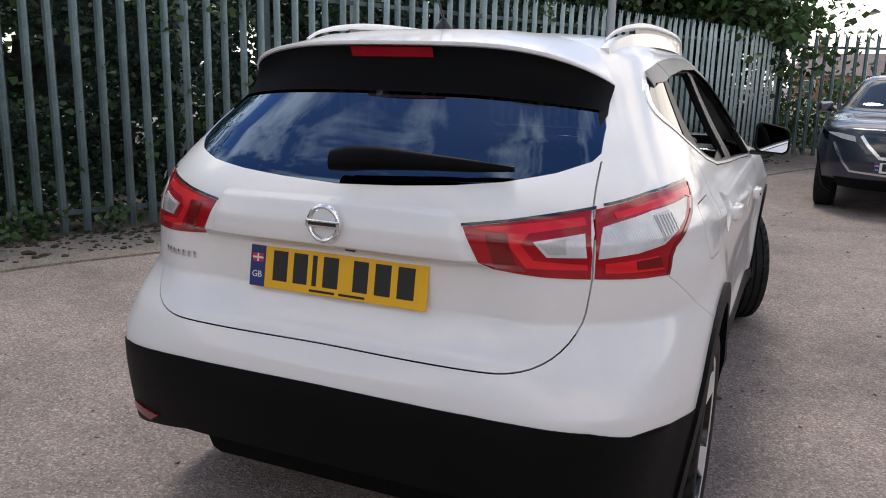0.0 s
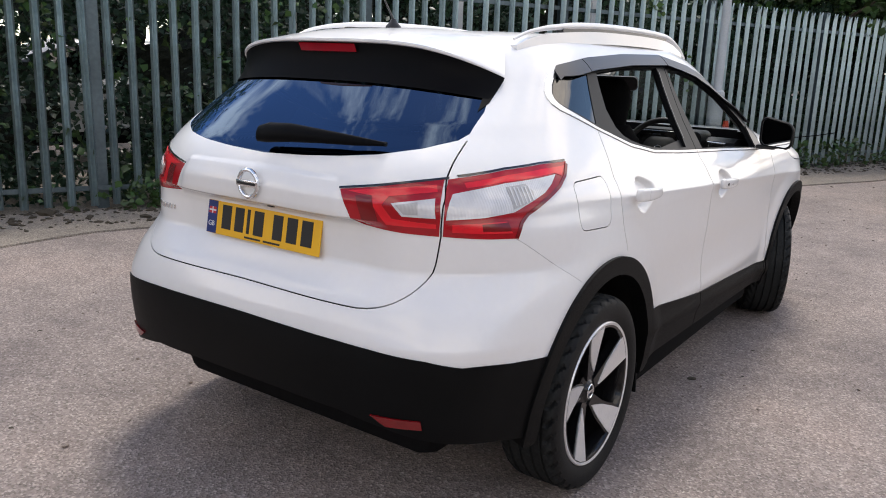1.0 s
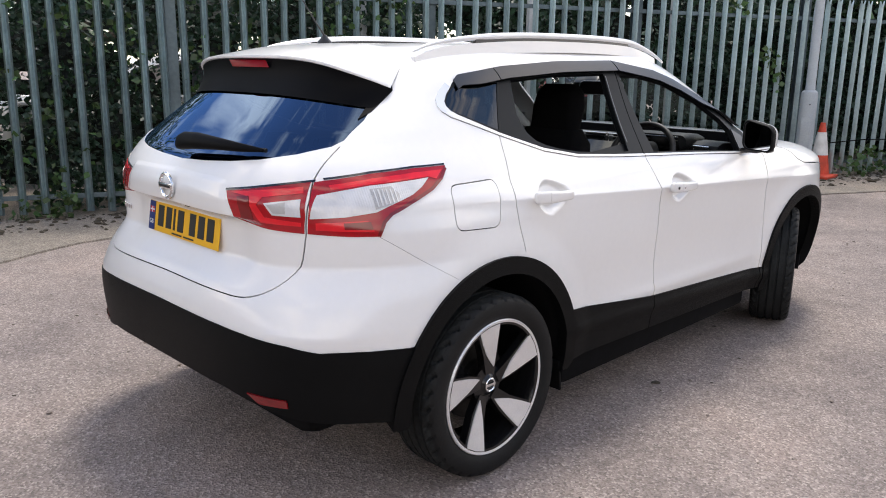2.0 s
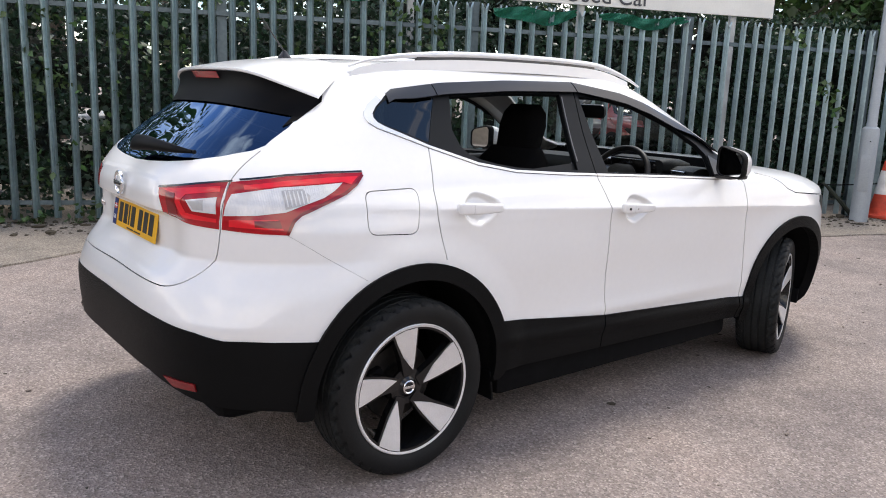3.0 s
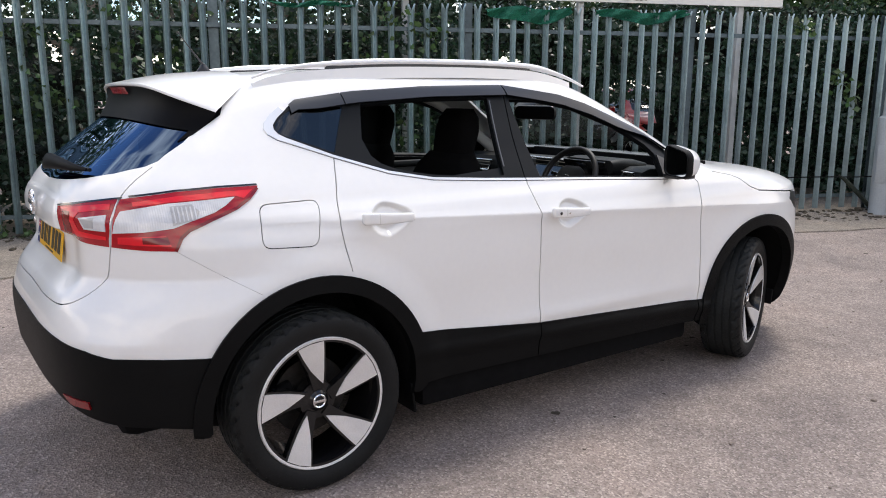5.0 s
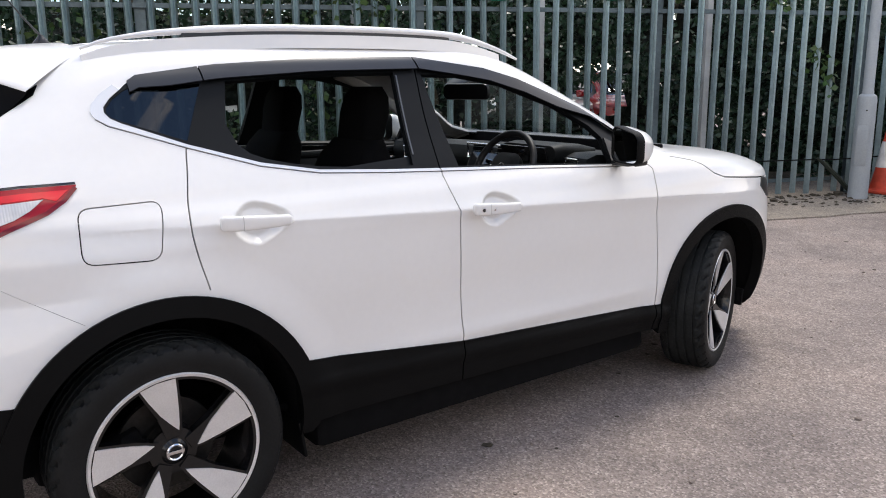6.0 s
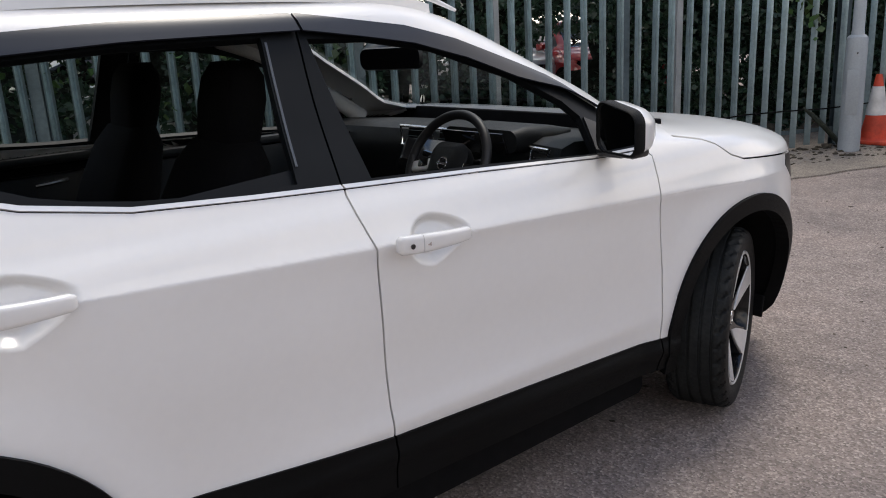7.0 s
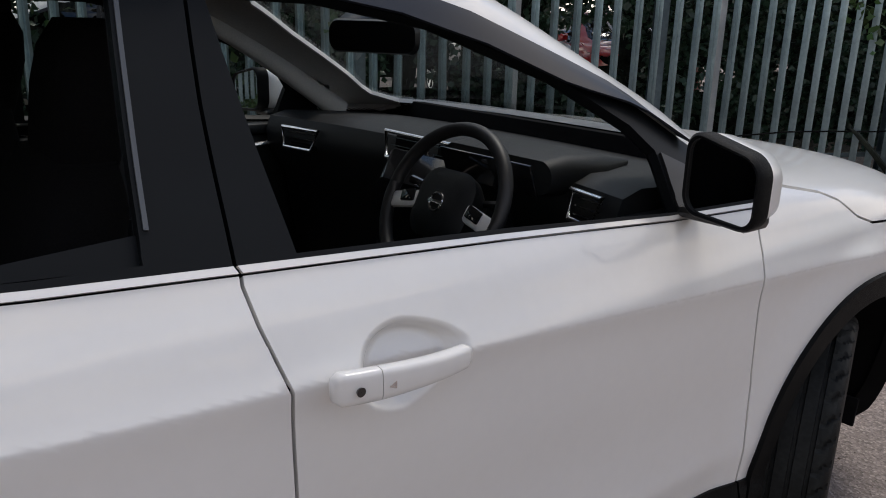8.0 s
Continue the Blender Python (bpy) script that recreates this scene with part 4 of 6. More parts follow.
def wheel_meshes():
    bm = bmesh.new()
    prof = [(0.243, 0.085), (0.258, 0.098), (0.280, 0.108), (0.305, 0.110), (0.322, 0.106), (0.329, 0.102), (0.335, 0.095), (0.339, 0.088), (0.3415, 0.081), (0.3428, 0.074)]
    for a in (0.060, 0.020, -0.020, -0.060):
        prof += [(0.343, a + 0.006), (0.3345, a + 0.004), (0.3345, a - 0.004), (0.343, a - 0.006)]
    prof += [(0.3428, -0.074), (0.3415, -0.081), (0.339, -0.088), (0.335, -0.095), (0.329, -0.102), (0.322, -0.106), (0.305, -0.110), (0.280, -0.108), (0.258, -0.098), (0.243, -0.085)]
    # shoulder cuts run round the tyre in the same skin
    seg, rings = 216, []
    for r, a in prof:
        shoulder = 0.068 < abs(a) < 0.104 and r > 0.325
        slant = 100 * (abs(a) - 0.068)
        ring_ = []
        for k in range(seg):
            t = 2 * math.pi * k / seg
            q = (k + slant) % 6
            deep = 0.009 if shoulder and q < 1.3 else (0.003 if 0.3424 < r and 0.024 < abs(a) < 0.057 and (k + 60 * abs(a)) % 4 < 1 else 0.0)
            rr = r - deep
            ring_.append(bm.verts.new((a, rr * math.cos(t), rr * math.sin(t))))
        rings.append(ring_)
    for A, B in zip(rings, rings[1:] + rings[:1]):
        for k in range(seg):
            bm.faces.new((A[k], A[(k + 1) % seg], B[(k + 1) % seg], B[k]))
    tyre = bm
    rim = bmesh.new()
    lathe(rim, [(0.235, 0.098), (0.252, 0.101), (0.255, 0.097), (0.252, 0.090), (0.243, 0.085), (0.236, 0.06), (0.228, -0.05), (0.228, -0.08), (0.220, -0.08), (0.220, -0.04), (0.228, 0.065), (0.232, 0.09)], "x", 96)
    lip = bmesh.new()
    lathe(lip, [(0.2435, 0.1000), (0.252, 0.1025), (0.2555, 0.0985), (0.2545, 0.094), (0.2445, 0.094)], "x", 96)

    def blade(poly, x_of, back, bm):
        top = [bm.verts.new((x_of(math.hypot(u, w)), u, w)) for u, w in poly]
        low = [bm.verts.new((x_of(math.hypot(u, w)) - back, u * 0.99, w)) for u, w in poly]
        bm.faces.new(top)
        bm.faces.new(low[::-1])
        for i in range(len(poly)):
            j = (i + 1) % len(poly)
            bm.faces.new((top[j], top[i], low[i], low[j]))

    def x_of(r):
        return 0.066 + 0.034 * (r / 0.24) ** 1.5
    face = bmesh.new()
    dark = bmesh.new()
    arms = [102, 30, -42, -114, -186]
    for a in arms:
        c, s = math.cos(radians(a)), math.sin(radians(a))

        def turned(p):
            return [(u * c - w * s, u * s + w * c) for u, w in p]
        sharp_blade = rounded([(0.062, -0.030), (0.085, -0.037), (0.130, -0.046), (0.190, -0.055), (0.2335, -0.060), (0.241, -0.006), (0.2375, 0.044), (0.190, 0.030), (0.130, 0.008), (0.085, -0.016)], True, 0.03, False)
        blade(turned([(p.x, p.y) for p in sharp_blade]), x_of, 0.006, face)
        under = [(0.045, -0.034), (0.120, -0.054), (0.232, -0.068), (0.238, 0.052), (0.130, 0.020), (0.045, 0.010)]
        blade(turned(under), lambda r: x_of(r) - 0.005, 0.034, dark)
        lathe(dark, [(0.0005, 0.05), (0.008, 0.05), (0.009, 0.058), (0.0005, 0.060)], "x", 10, (0, 0.057 * math.cos(radians(a + 36)), 0.057 * math.sin(radians(a + 36))))
    lathe(dark, [(0.0005, 0.04), (0.070, 0.04), (0.072, 0.055), (0.040, 0.062), (0.032, 0.070), (0.030, 0.066), (0.0005, 0.066)], "x", 48)
    cap = bmesh.new()
    lathe(cap, [(0.020, 0.071), (0.024, 0.0735), (0.027, 0.071), (0.026, 0.066), (0.020, 0.066)], "x", 32)
    add_box(cap, (0.004, 0.054, 0.010), (0.0705, 0, 0), 0.001)
    disc = bmesh.new()
    lathe(disc, [(0.060, -0.010), (0.148, -0.010), (0.150, -0.014), (0.150, -0.026), (0.148, -0.030), (0.060, -0.030)], "x", 64)
    lathe(disc, [(0.0005, 0.010), (0.075, 0.010), (0.078, 0.0), (0.078, -0.03), (0.0005, -0.03)], "x", 40)
    cal = bmesh.new()
    add_box(cal, (0.075, 0.10, 0.055), (-0.020, -0.125, 0.04), 0.012, (20, 0, 0))
    return [("tyre", tyre, RUBBER), ("rim", rim, RIMBLACK), ("rim_lip", lip, MACHINED), ("spoke_face", face, MACHINED), ("spoke_body", dark, RIMBLACK), ("centre_cap", cap, CHROME), ("brake_disc", disc, STEEL), ("brake_caliper", cal, HOLE)]


WHEEL = []
for nm, bm, mat in wheel_meshes():
    me = bpy.data.meshes.new(nm)
    bmesh.ops.recalc_face_normals(bm, faces=bm.faces)
    bm.to_mesh(me)
    bm.free()
    me.polygons.foreach_set("use_smooth", [True] * len(me.polygons))
    me.set_sharp_from_angle(angle=radians(32))
    me.materials.append(mat)
    if nm == "tyre":
        me.materials.append(TREAD)
        me.polygons.foreach_set("material_index", [1 if math.hypot(p.center.y, p.center.z) > 0.3335 else 0 for p in me.polygons])
    WHEEL.append((nm, me))


def wheel(parent, m):
    w = new("wheel")
    w.empty_display_size = 0.05
    child(w, parent, "black and machined-silver five-spoke alloy wheel")
    w.matrix_basis = m
    for nm, me in WHEEL:
        child(new(nm, me), w)


for side in (1, -1):
    wheel(car, pose(side * 0.778, 0, R_TYRE, 0, 0, 0 if side > 0 else 180))
    wheel(car, pose(side * 0.782, 2.646, R_TYRE, 0, 0, (21.5 if side > 0 else 199.5)))

# arch liners, floor pan and flaps
for side in (1, -1):
    for yc in (REAR_AXLE, FRONT_AXLE):
        bm = bmesh.new()
        ringA, ringB = [], []
        for k in range(33):
            a = radians(-8 + 196 * k / 32)
            yy, zz = yc + 0.412 * math.cos(a), ARCH_Z + 0.412 * math.sin(a)
            edge = float(body(*[np.array([q]) for q in s_side(yy, max(zz, 0.2))])[0][0])
            ringA.append(bm.verts.new((side * min(0.872, edge - 0.006), yy, zz)))
            ringB.append(bm.verts.new((side * 0.50, yy, zz)))
        for k in range(32):
            bm.faces.new((ringA[k], ringA[k + 1], ringB[k + 1], ringB[k]))
        bm.faces.new(ringB)
        part("arch_liner", bm, HOLE, car)
    part("mud_flap", box((0.17, 0.012, 0.13), (side * 0.775, 0.412, 0.265), 0.004, (8, 0, 0)), CLAD, car)
    part("air_deflector", box((0.20, 0.014, 0.09), (side * 0.705, 2.985, 0.290), 0.004, (-6, 0, 0)), HOLE, car)
part("floor_pan", box((1.30, 3.6, 0.10), (0, 1.45, 0.29), 0.03), HOLE, car)
# low wide boxes added to keep light off the ground below
part("engine_tray", box((1.22, 1.25, 0.14), (0, 2.75, 0.255), 0.03), HOLE, car)
part("underbody_tray", box((1.64, 1.70, 0.15), (0, 1.33, 0.262), 0.03), HOLE, car)
for x, y, w in ((-0.36, -0.60, 0.05), (-0.20, -0.63, 0.035), (0.12, -0.63, 0.04)):
    part("bumper_bracket", box((w, 0.05, 0.05), (x, y, 0.432), 0.012), HOLE, car)
bm = bmesh.new()
lathe(bm, [(0.024, 0.0), (0.028, 0.0), (0.028, 0.20), (0.024, 0.20)], "y", 20, (-0.52, -0.66, 0.375))
part("tail_pipe", bm, STEEL, car)
part("exhaust_box", box((1.16, 0.40, 0.16), (0.06, -0.46, 0.345), 0.06), HOLE, car)


# ---------- car: cabin ----------
CLOTH = material("black_cloth", (0.0035, 0.0035, 0.004), 0.95, spec=0.12, grain=0.35, grain_scale=260, stain=0.2, stain_scale=6, bump_size=0.001, bump_scale=400)
DASH = material("dash_plastic", (0.0085, 0.0098, 0.0108), 0.48, spec=0.32, grain=0.12, grain_scale=300, stain=0.12, stain_scale=5, bump_size=0.0005, bump_scale=700)
LEATHER = material("black_leather", (0.012, 0.012, 0.013), 0.5, grain=0.15, grain_scale=200, stain=0.15, stain_scale=10)
LINING = material("grey_lining", (0.44, 0.425, 0.40), 0.9, grain=0.08, grain_scale=200, stain=0.08, stain_scale=4)
panel("headlining", ["shell"], LINING, car, "pale grey headlining and pillar trim", lift=-0.020, rim=0, keep=lambda c: (c[:, 2] > 1.125) & (c[:, 1] > -0.2))
panel("pillar_lining", ["frame"], DASH, car, side=1, lift=-0.024, rim=0)
panel("pillar_lining", ["frame"], DASH, car, side=-1, lift=-0.024, rim=0)


def extrude_profile(bm, prof, x0, x1, n=12, bow=0.0):
    rows = []
    for i in range(n + 1):
        u = i / n
        x = x0 + (x1 - x0) * u
        d = bow * (2 * u - 1) ** 2
        rows.append([bm.verts.new((x, y - d, z)) for y, z in prof])
    for A, B in zip(rows, rows[1:]):
        for j in range(len(A)):
            bm.faces.new((A[j], A[(j + 1) % len(A)], B[(j + 1) % len(A)], B[j]))
    bm.faces.new(rows[0])
    bm.faces.new(rows[-1][::-1])
    return bm


dash = part("dashboard", extrude_profile(bmesh.new(), [(2.38, 1.07), (2.15, 1.092), (2.00, 1.100), (1.945, 1.085), (1.925, 1.04), (1.935, 0.98), (1.99, 0.90), (2.02, 0.70), (2.05, 0.50), (2.40, 0.50)], -0.745, 0.745, 16, 0.10), DASH, car, "dark grey moulded dashboard")
part("instrument_hood", loft(bmesh.new(), [[(0.40 + x, y, 1.095 + z) for x, z in rounded_rect(w, h, r)] for y, w, h, r in ((1.82, 0.178, 0.036, 0.034), (1.88, 0.185, 0.044, 0.04), (2.00, 0.175, 0.036, 0.032), (2.14, 0.12, 0.008, 0.007))]), DASH, dash)
part("instrument_glass", box((0.30, 0.006, 0.075), (0.40, 1.797, 1.09), 0.002, (20, 0, 0)), GLOSSBLACK, dash)
part("centre_panel", loft(bmesh.new(), [[(0.03 + x, y, z0 + zz) for x, zz in rounded_rect(w, h, 0.03)] for y, z0, w, h in ((1.84, 0.86, 0.130, 0.13), (1.90, 0.90, 0.155, 0.16), (2.05, 0.90, 0.17, 0.17))]), GLOSSBLACK, dash)
for k in range(3):
    bm = bmesh.new()
    lathe(bm, [(0.001, -0.012), (0.020, -0.012), (0.021, 0.0), (0.001, 0.002)], "y", 20, (0.03 + 0.085 * (k - 1), 1.832, 0.80))
    part("control_knob", bm, CHROME, dash)


def vent(cx, cy, cz, w, h, turn=0):
    pts = [(-w, h), (w, h), (w * 0.72, -h), (-w * 0.80, -h)]
    m = pose(cx, cy, cz, -10, 0, turn)
    bm = bmesh.new()
    tube(bm, [m @ Vector((x, 0, z)) for x, z in pts], 0.0065, 8, True)
    v = part("air_vent", bm, CHROME, dash, "chrome-framed air vent", sharp=80)
    for k in range(3):
        b = box((w * 1.45, 0.012, 0.003), (0, 0.012, -h * 0.6 + h * 0.6 * k))
        b.transform(m)
        part("vane", b, GLOSSBLACK, v)
    b = box((w * 1.5, 0.004, h * 1.8), (0, 0.024, 0))
    b.transform(m)
    part("vent_back", b, HOLE, v)


vent(-0.565, 1.852, 1.028, 0.085, 0.032, 12)
vent(-0.070, 1.908, 1.066, 0.092, 0.036)
vent(0.127, 1.906, 1.066, 0.092, 0.036)
vent(0.655, 1.835, 1.050, 0.050, 0.030, -12)

# steering wheel
sw = pose(0.405, 1.668, 1.030, -26, 0, 0)
bm = bmesh.new()
tube(bm, [sw @ Vector((0.180 * math.cos(a), 0, 0.172 * math.sin(a))) for a in [2 * math.pi * k / 56 for k in range(56)]], 0.0155, 12, True)
steer = part("steering_wheel", bm, LEATHER, car, "black leather steering wheel with silver spokes")
bm = bmesh.new()
loft(bm, [[(x, y, z) for x, z in rounded_rect(w, h, r)] for y, w, h, r in ((-0.016, 0.062, 0.056, 0.035), (0.0, 0.090, 0.078, 0.05), (0.03, 0.085, 0.072, 0.05), (0.09, 0.045, 0.045, 0.03))])
bm.transform(sw)
hub = part("airbag_cover", bm, DASH, steer)
for sx in (1, -1):
    bm = box((0.105, 0.018, 0.040), (sx * 0.128, 0.004, -0.012), 0.008, (0, sx * 12, 0))
    bm.transform(sw)
    part("spoke", bm, SILVER, steer)
    bm = box((0.045, 0.008, 0.028), (sx * 0.112, -0.006, -0.002), 0.004, (0, sx * 12, 0))
    bm.transform(sw)
    part("button_pad", bm, GLOSSBLACK, steer)
bm = box((0.05, 0.016, 0.10), (0, 0.01, -0.115), 0.008)
bm.transform(sw)
part("spoke", bm, DASH, steer)
bm = bmesh.new()
tube(bm, [Vector((0.020 * math.cos(a), -0.018, 0.020 * math.sin(a))) for a in [2 * math.pi * k / 28 for k in range(28)]], 0.003, 6, True)
add_box(bm, (0.048, 0.005, 0.008), (0, -0.0195, 0), 0.001)
bm.transform(sw)
part("wheel_badge", bm, CHROME, steer)
bm = bmesh.new()
tube(bm, [(0.395, 1.70, 1.01), (0.395, 1.85, 0.95)], 0.045, 14)
part("column_shroud", bm, DASH, steer)
for sx in (1, -1):
    bm = bmesh.new()
    tube(bm, [(0.395 + sx * 0.04, 1.735, 1.03), (0.395 + sx * 0.16, 1.715, 1.05)], [0.007, 0.011], 8)
    part("stalk", bm, GLOSSBLACK, steer)

# inner A-pillar cover on the far side
for side in (-1,):
    path = rounded([(side * 0.745, 2.12, 1.085), (side * 0.715, 1.98, 1.17), (side * 0.665, 1.78, 1.29), (side * 0.62, 1.58, 1.39), (side * 0.585, 1.38, 1.455)], False, 0.05)
    bm = bmesh.new()
    tube(bm, path, [0.024 + 0.014 * (1 - t / (len(path) - 1)) for t in range(len(path))], 14, flat=0.6)
    part("pillar_cover", bm, LINING, car, "pale grey pillar trim")

# rear-view mirror on the screen
m = pose(0.125, 1.68, 1.368, 0, 0, 24)
bm = loft(bmesh.new(), [[(x, y, z) for x, z in rounded_rect(w, h, 0.025)] for y, w, h in ((-0.012, 0.116, 0.034), (0.0, 0.122, 0.038), (0.03, 0.10, 0.030))])
bm.transform(m)
rv = part("interior_mirror", bm, TRIM, car, "black interior mirror")
bm = bmesh.new()
tube(bm, [(0.10, 1.71, 1.385), (0.03, 1.76, 1.42)], 0.012, 8)
part("mirror_stem", bm, TRIM, rv)
part("sensor_cover", box((0.16, 0.12, 0.05), (0.0, 1.745, 1.405), 0.02, (32, 0, 0)), TRIM, rv)


# seats
def seat_block(rings):
    return loft(bmesh.new(), rings)


def front_seat(x):
    back = []
    for z, y, w, t, r in ((0.52, 0.76, 0.22, 0.07, 0.05), (0.65, 0.77, 0.245, 0.085, 0.06), (0.85, 0.82, 0.25, 0.085, 0.07), (1.02, 0.88, 0.24, 0.075, 0.07), (1.14, 0.925, 0.205, 0.062, 0.055), (1.20, 0.945, 0.15, 0.04, 0.035)):
        back.append([(x + a, y + b, z) for a, b in rounded_rect(w, t, r)])
    seat = part("front_seat", seat_block(back), CLOTH, car, "black cloth front seat", sharp=70)
    cush = [[(x + a, 1.03 + b, z) for a, b in rounded_rect(w, d, 0.07)] for z, w, d in ((0.46, 0.22, 0.24), (0.53, 0.255, 0.27), (0.60, 0.25, 0.265), (0.625, 0.20, 0.22))]
    part("seat_cushion", seat_block(cush), CLOTH, seat, sharp=70)
    head = [[(x + a, y + b, z) for a, b in rounded_rect(w, t, r)] for z, y, w, t, r in ((1.165, 0.945, 0.125, 0.040, 0.03), (1.22, 0.958, 0.128, 0.048, 0.042), (1.30, 0.975, 0.132, 0.055, 0.05), (1.36, 0.985, 0.120, 0.050, 0.046), (1.40, 0.99, 0.085, 0.032, 0.03))]
    part("headrest", seat_block(head), CLOTH, seat, sharp=70)
    part("seat_base", box((0.40, 0.44, 0.16), (x, 1.03, 0.40), 0.03), DASH, seat)


for x in (0.37, -0.37):
    front_seat(x)
back = [[(a, y + b, z) for a, b in rounded_rect(w, t, r)] for z, y, w, t, r in ((0.50, 0.20, 0.62, 0.08, 0.06), (0.75, 0.12, 0.63, 0.09, 0.07), (1.0, 0.03, 0.60, 0.075, 0.06), (1.08, 0.0, 0.55, 0.05, 0.04))]
bench = part("rear_seat", seat_block(back), CLOTH, car, "black cloth rear bench", sharp=70)
part("seat_cushion", seat_block([[(a, 0.42 + b, z) for a, b in rounded_rect(w, d, 0.07)] for z, w, d in ((0.42, 0.58, 0.24), (0.52, 0.62, 0.26), (0.57, 0.58, 0.23))]), CLOTH, bench, sharp=70)
for x in (0.40, 0.0, -0.40):
    head = [[(x + a, y + b, z) for a, b in rounded_rect(w, t, 0.03)] for z, y, w, t in ((1.07, -0.01, 0.10, 0.04), (1.13, -0.02, 0.12, 0.045), (1.17, -0.025, 0.10, 0.035))]
    part("headrest", seat_block(head), CLOTH, bench, sharp=70)
# door cards, console, parcel shelf, floor
for side in (1, -1):
    for y0, y1 in ((0.46, 1.00), (1.08, 2.05)):
        card = part("door_card", box((0.045, y1 - y0, 0.56), (side * 0.790, (y0 + y1) / 2, 0.74), 0.015), DASH, car, "dark grey door card")
        part("card_top", box((0.050, y1 - y0, 0.035), (side * 0.775, (y0 + y1) / 2, 1.040 if y0 > 1 else 1.075), 0.012), DASH, card)
        part("armrest", box((0.07, (y1 - y0) * 0.55, 0.05), (side * 0.745, (y0 + y1) / 2 - 0.05, 0.82), 0.018), DASH, card)
        bm = bmesh.new()
        tube(bm, [(side * 0.755, y1 - 0.30, 0.985), (side * 0.745, y1 - 0.25, 0.990), (side * 0.748, y1 - 0.19, 0.995)], 0.008, 8)
        part("inner_handle", bm, CHROME, card, "chrome inner door handle")
part("centre_console", box((0.22, 0.95, 0.30), (0, 1.35, 0.56), 0.04), DASH, car)
part("parcel_shelf", box((1.05, 0.45, 0.03), (0, -0.32, 1.06), 0.01), CLOTH, car)
part("cabin_floor", box((1.50, 2.4, 0.03), (0, 1.05, 0.345), 0.005), HOLE, car)
part("engine_bulkhead", box((1.45, 0.03, 0.80), (0, 2.36, 0.72), 0.005), HOLE, car)
# bright edge of the window channel at the front of each rear door opening
CHANNEL = material("channel_metal", (0.095, 0.10, 0.105), 0.3, metal=0.4, stain=0.1)
for side in (1, -1):
    patch("window_channel", strip(flank([(0.962, 1.440), (0.945, 1.300), (0.928, 1.166)], False, False), 0.006), CHANNEL, car, "thin grey metal window channel", side=side, lift=0.003, rim=0.012)
# lowered rear pane still shows at its front corner
patch("lowered_window", flank([(0.62, 1.146), (0.915, 1.132), (0.919, 1.166)]), PILLAR, car, "edge of a lowered dark window", side=1, lift=-0.012, rim=0.004)


# ---------- ground ----------
def grit(name, tones, scale, bump):
    """Tarmac or concrete with grit: stones of several tones, patches of wear and dust."""
    m = bpy.data.materials.new(name)
    m.use_nodes = True
    nt = m.node_tree
    bs = nt.nodes["Principled BSDF"]
    socket(bs, "Roughness", 0.88)
    socket(bs, "Specular IOR Level", 0.3)
    tc = nt.nodes.new("ShaderNodeTexCoord")

    def noise_tex(sc, detail, rough=0.5):
        n = nt.nodes.new("ShaderNodeTexNoise")
        n.inputs["Scale"].default_value, n.inputs["Detail"].default_value = sc, detail
        n.inputs["Roughness"].default_value = rough
        nt.links.new(tc.outputs["Object"], n.inputs["Vector"])
        return n.outputs["Fac"]

    def ramp(fac, stops):
        r = nt.nodes.new("ShaderNodeValToRGB")
        r.color_ramp.elements[0].position, r.color_ramp.elements[0].color = stops[0][0], (*stops[0][1], 1)
        r.color_ramp.elements[1].position, r.color_ramp.elements[1].color = stops[-1][0], (*stops[-1][1], 1)
        for pos, col in stops[1:-1]:
            el = r.color_ramp.elements.new(pos)
            el.color = (*col, 1)
        nt.links.new(fac, r.inputs[0])
        return r.outputs[0]

    def mixed(kind, fac, a, b):
        x = nt.nodes.new("ShaderNodeMix")
        x.data_type, x.blend_type = "RGBA", kind
        x.inputs[0].default_value = fac
        nt.links.new(a, x.inputs[6])
        nt.links.new(b, x.inputs[7])
        return x.outputs[2]

    vo = nt.nodes.new("ShaderNodeTexVoronoi")
    vo.inputs["Scale"].default_value = scale
    nt.links.new(tc.outputs["Object"], vo.inputs["Vector"])
    sep = nt.nodes.new("ShaderNodeSeparateColor")
    nt.links.new(vo.outputs["Color"], sep.inputs[0])
    stones = ramp(sep.outputs[0], [(0.0, tones[0]), (0.45, tones[1]), (0.80, tones[2]), (1.0, tones[3])])
    wear = ramp(noise_tex(0.75, 7, 0.62), [(0.30, (0.66, 0.65, 0.66)), (0.50, (1.0, 0.98, 0.96)), (0.70, (1.20, 1.13, 1.08))])
    blot = ramp(noise_tex(5.5, 5, 0.65), [(0.30, (0.86, 0.85, 0.85)), (0.65, (1.08, 1.07, 1.06))])
    speck = ramp(noise_tex(85, 3, 0.75), [(0.26, (0.42, 0.40, 0.39)), (0.40, (1, 1, 1)), (0.62, (1, 1, 1)), (0.74, (1.45, 1.42, 1.38))])
    c = mixed("MULTIPLY", 1.0, mixed("MULTIPLY", 1.0, mixed("MULTIPLY", 1.0, stones, wear), blot), speck)
    nt.links.new(c, bs.inputs["Base Color"])
    bp = nt.nodes.new("ShaderNodeBump")
    bp.inputs["Distance"].default_value = bump
    add = nt.nodes.new("ShaderNodeMath")
    add.operation = "ADD"
    nt.links.new(vo.outputs["Distance"], add.inputs[0])
    nt.links.new(noise_tex(30, 4), add.inputs[1])
    nt.links.new(add.outputs[0], bp.inputs["Height"])
    nt.links.new(bp.outputs[0], bs.inputs["Normal"])
    return m


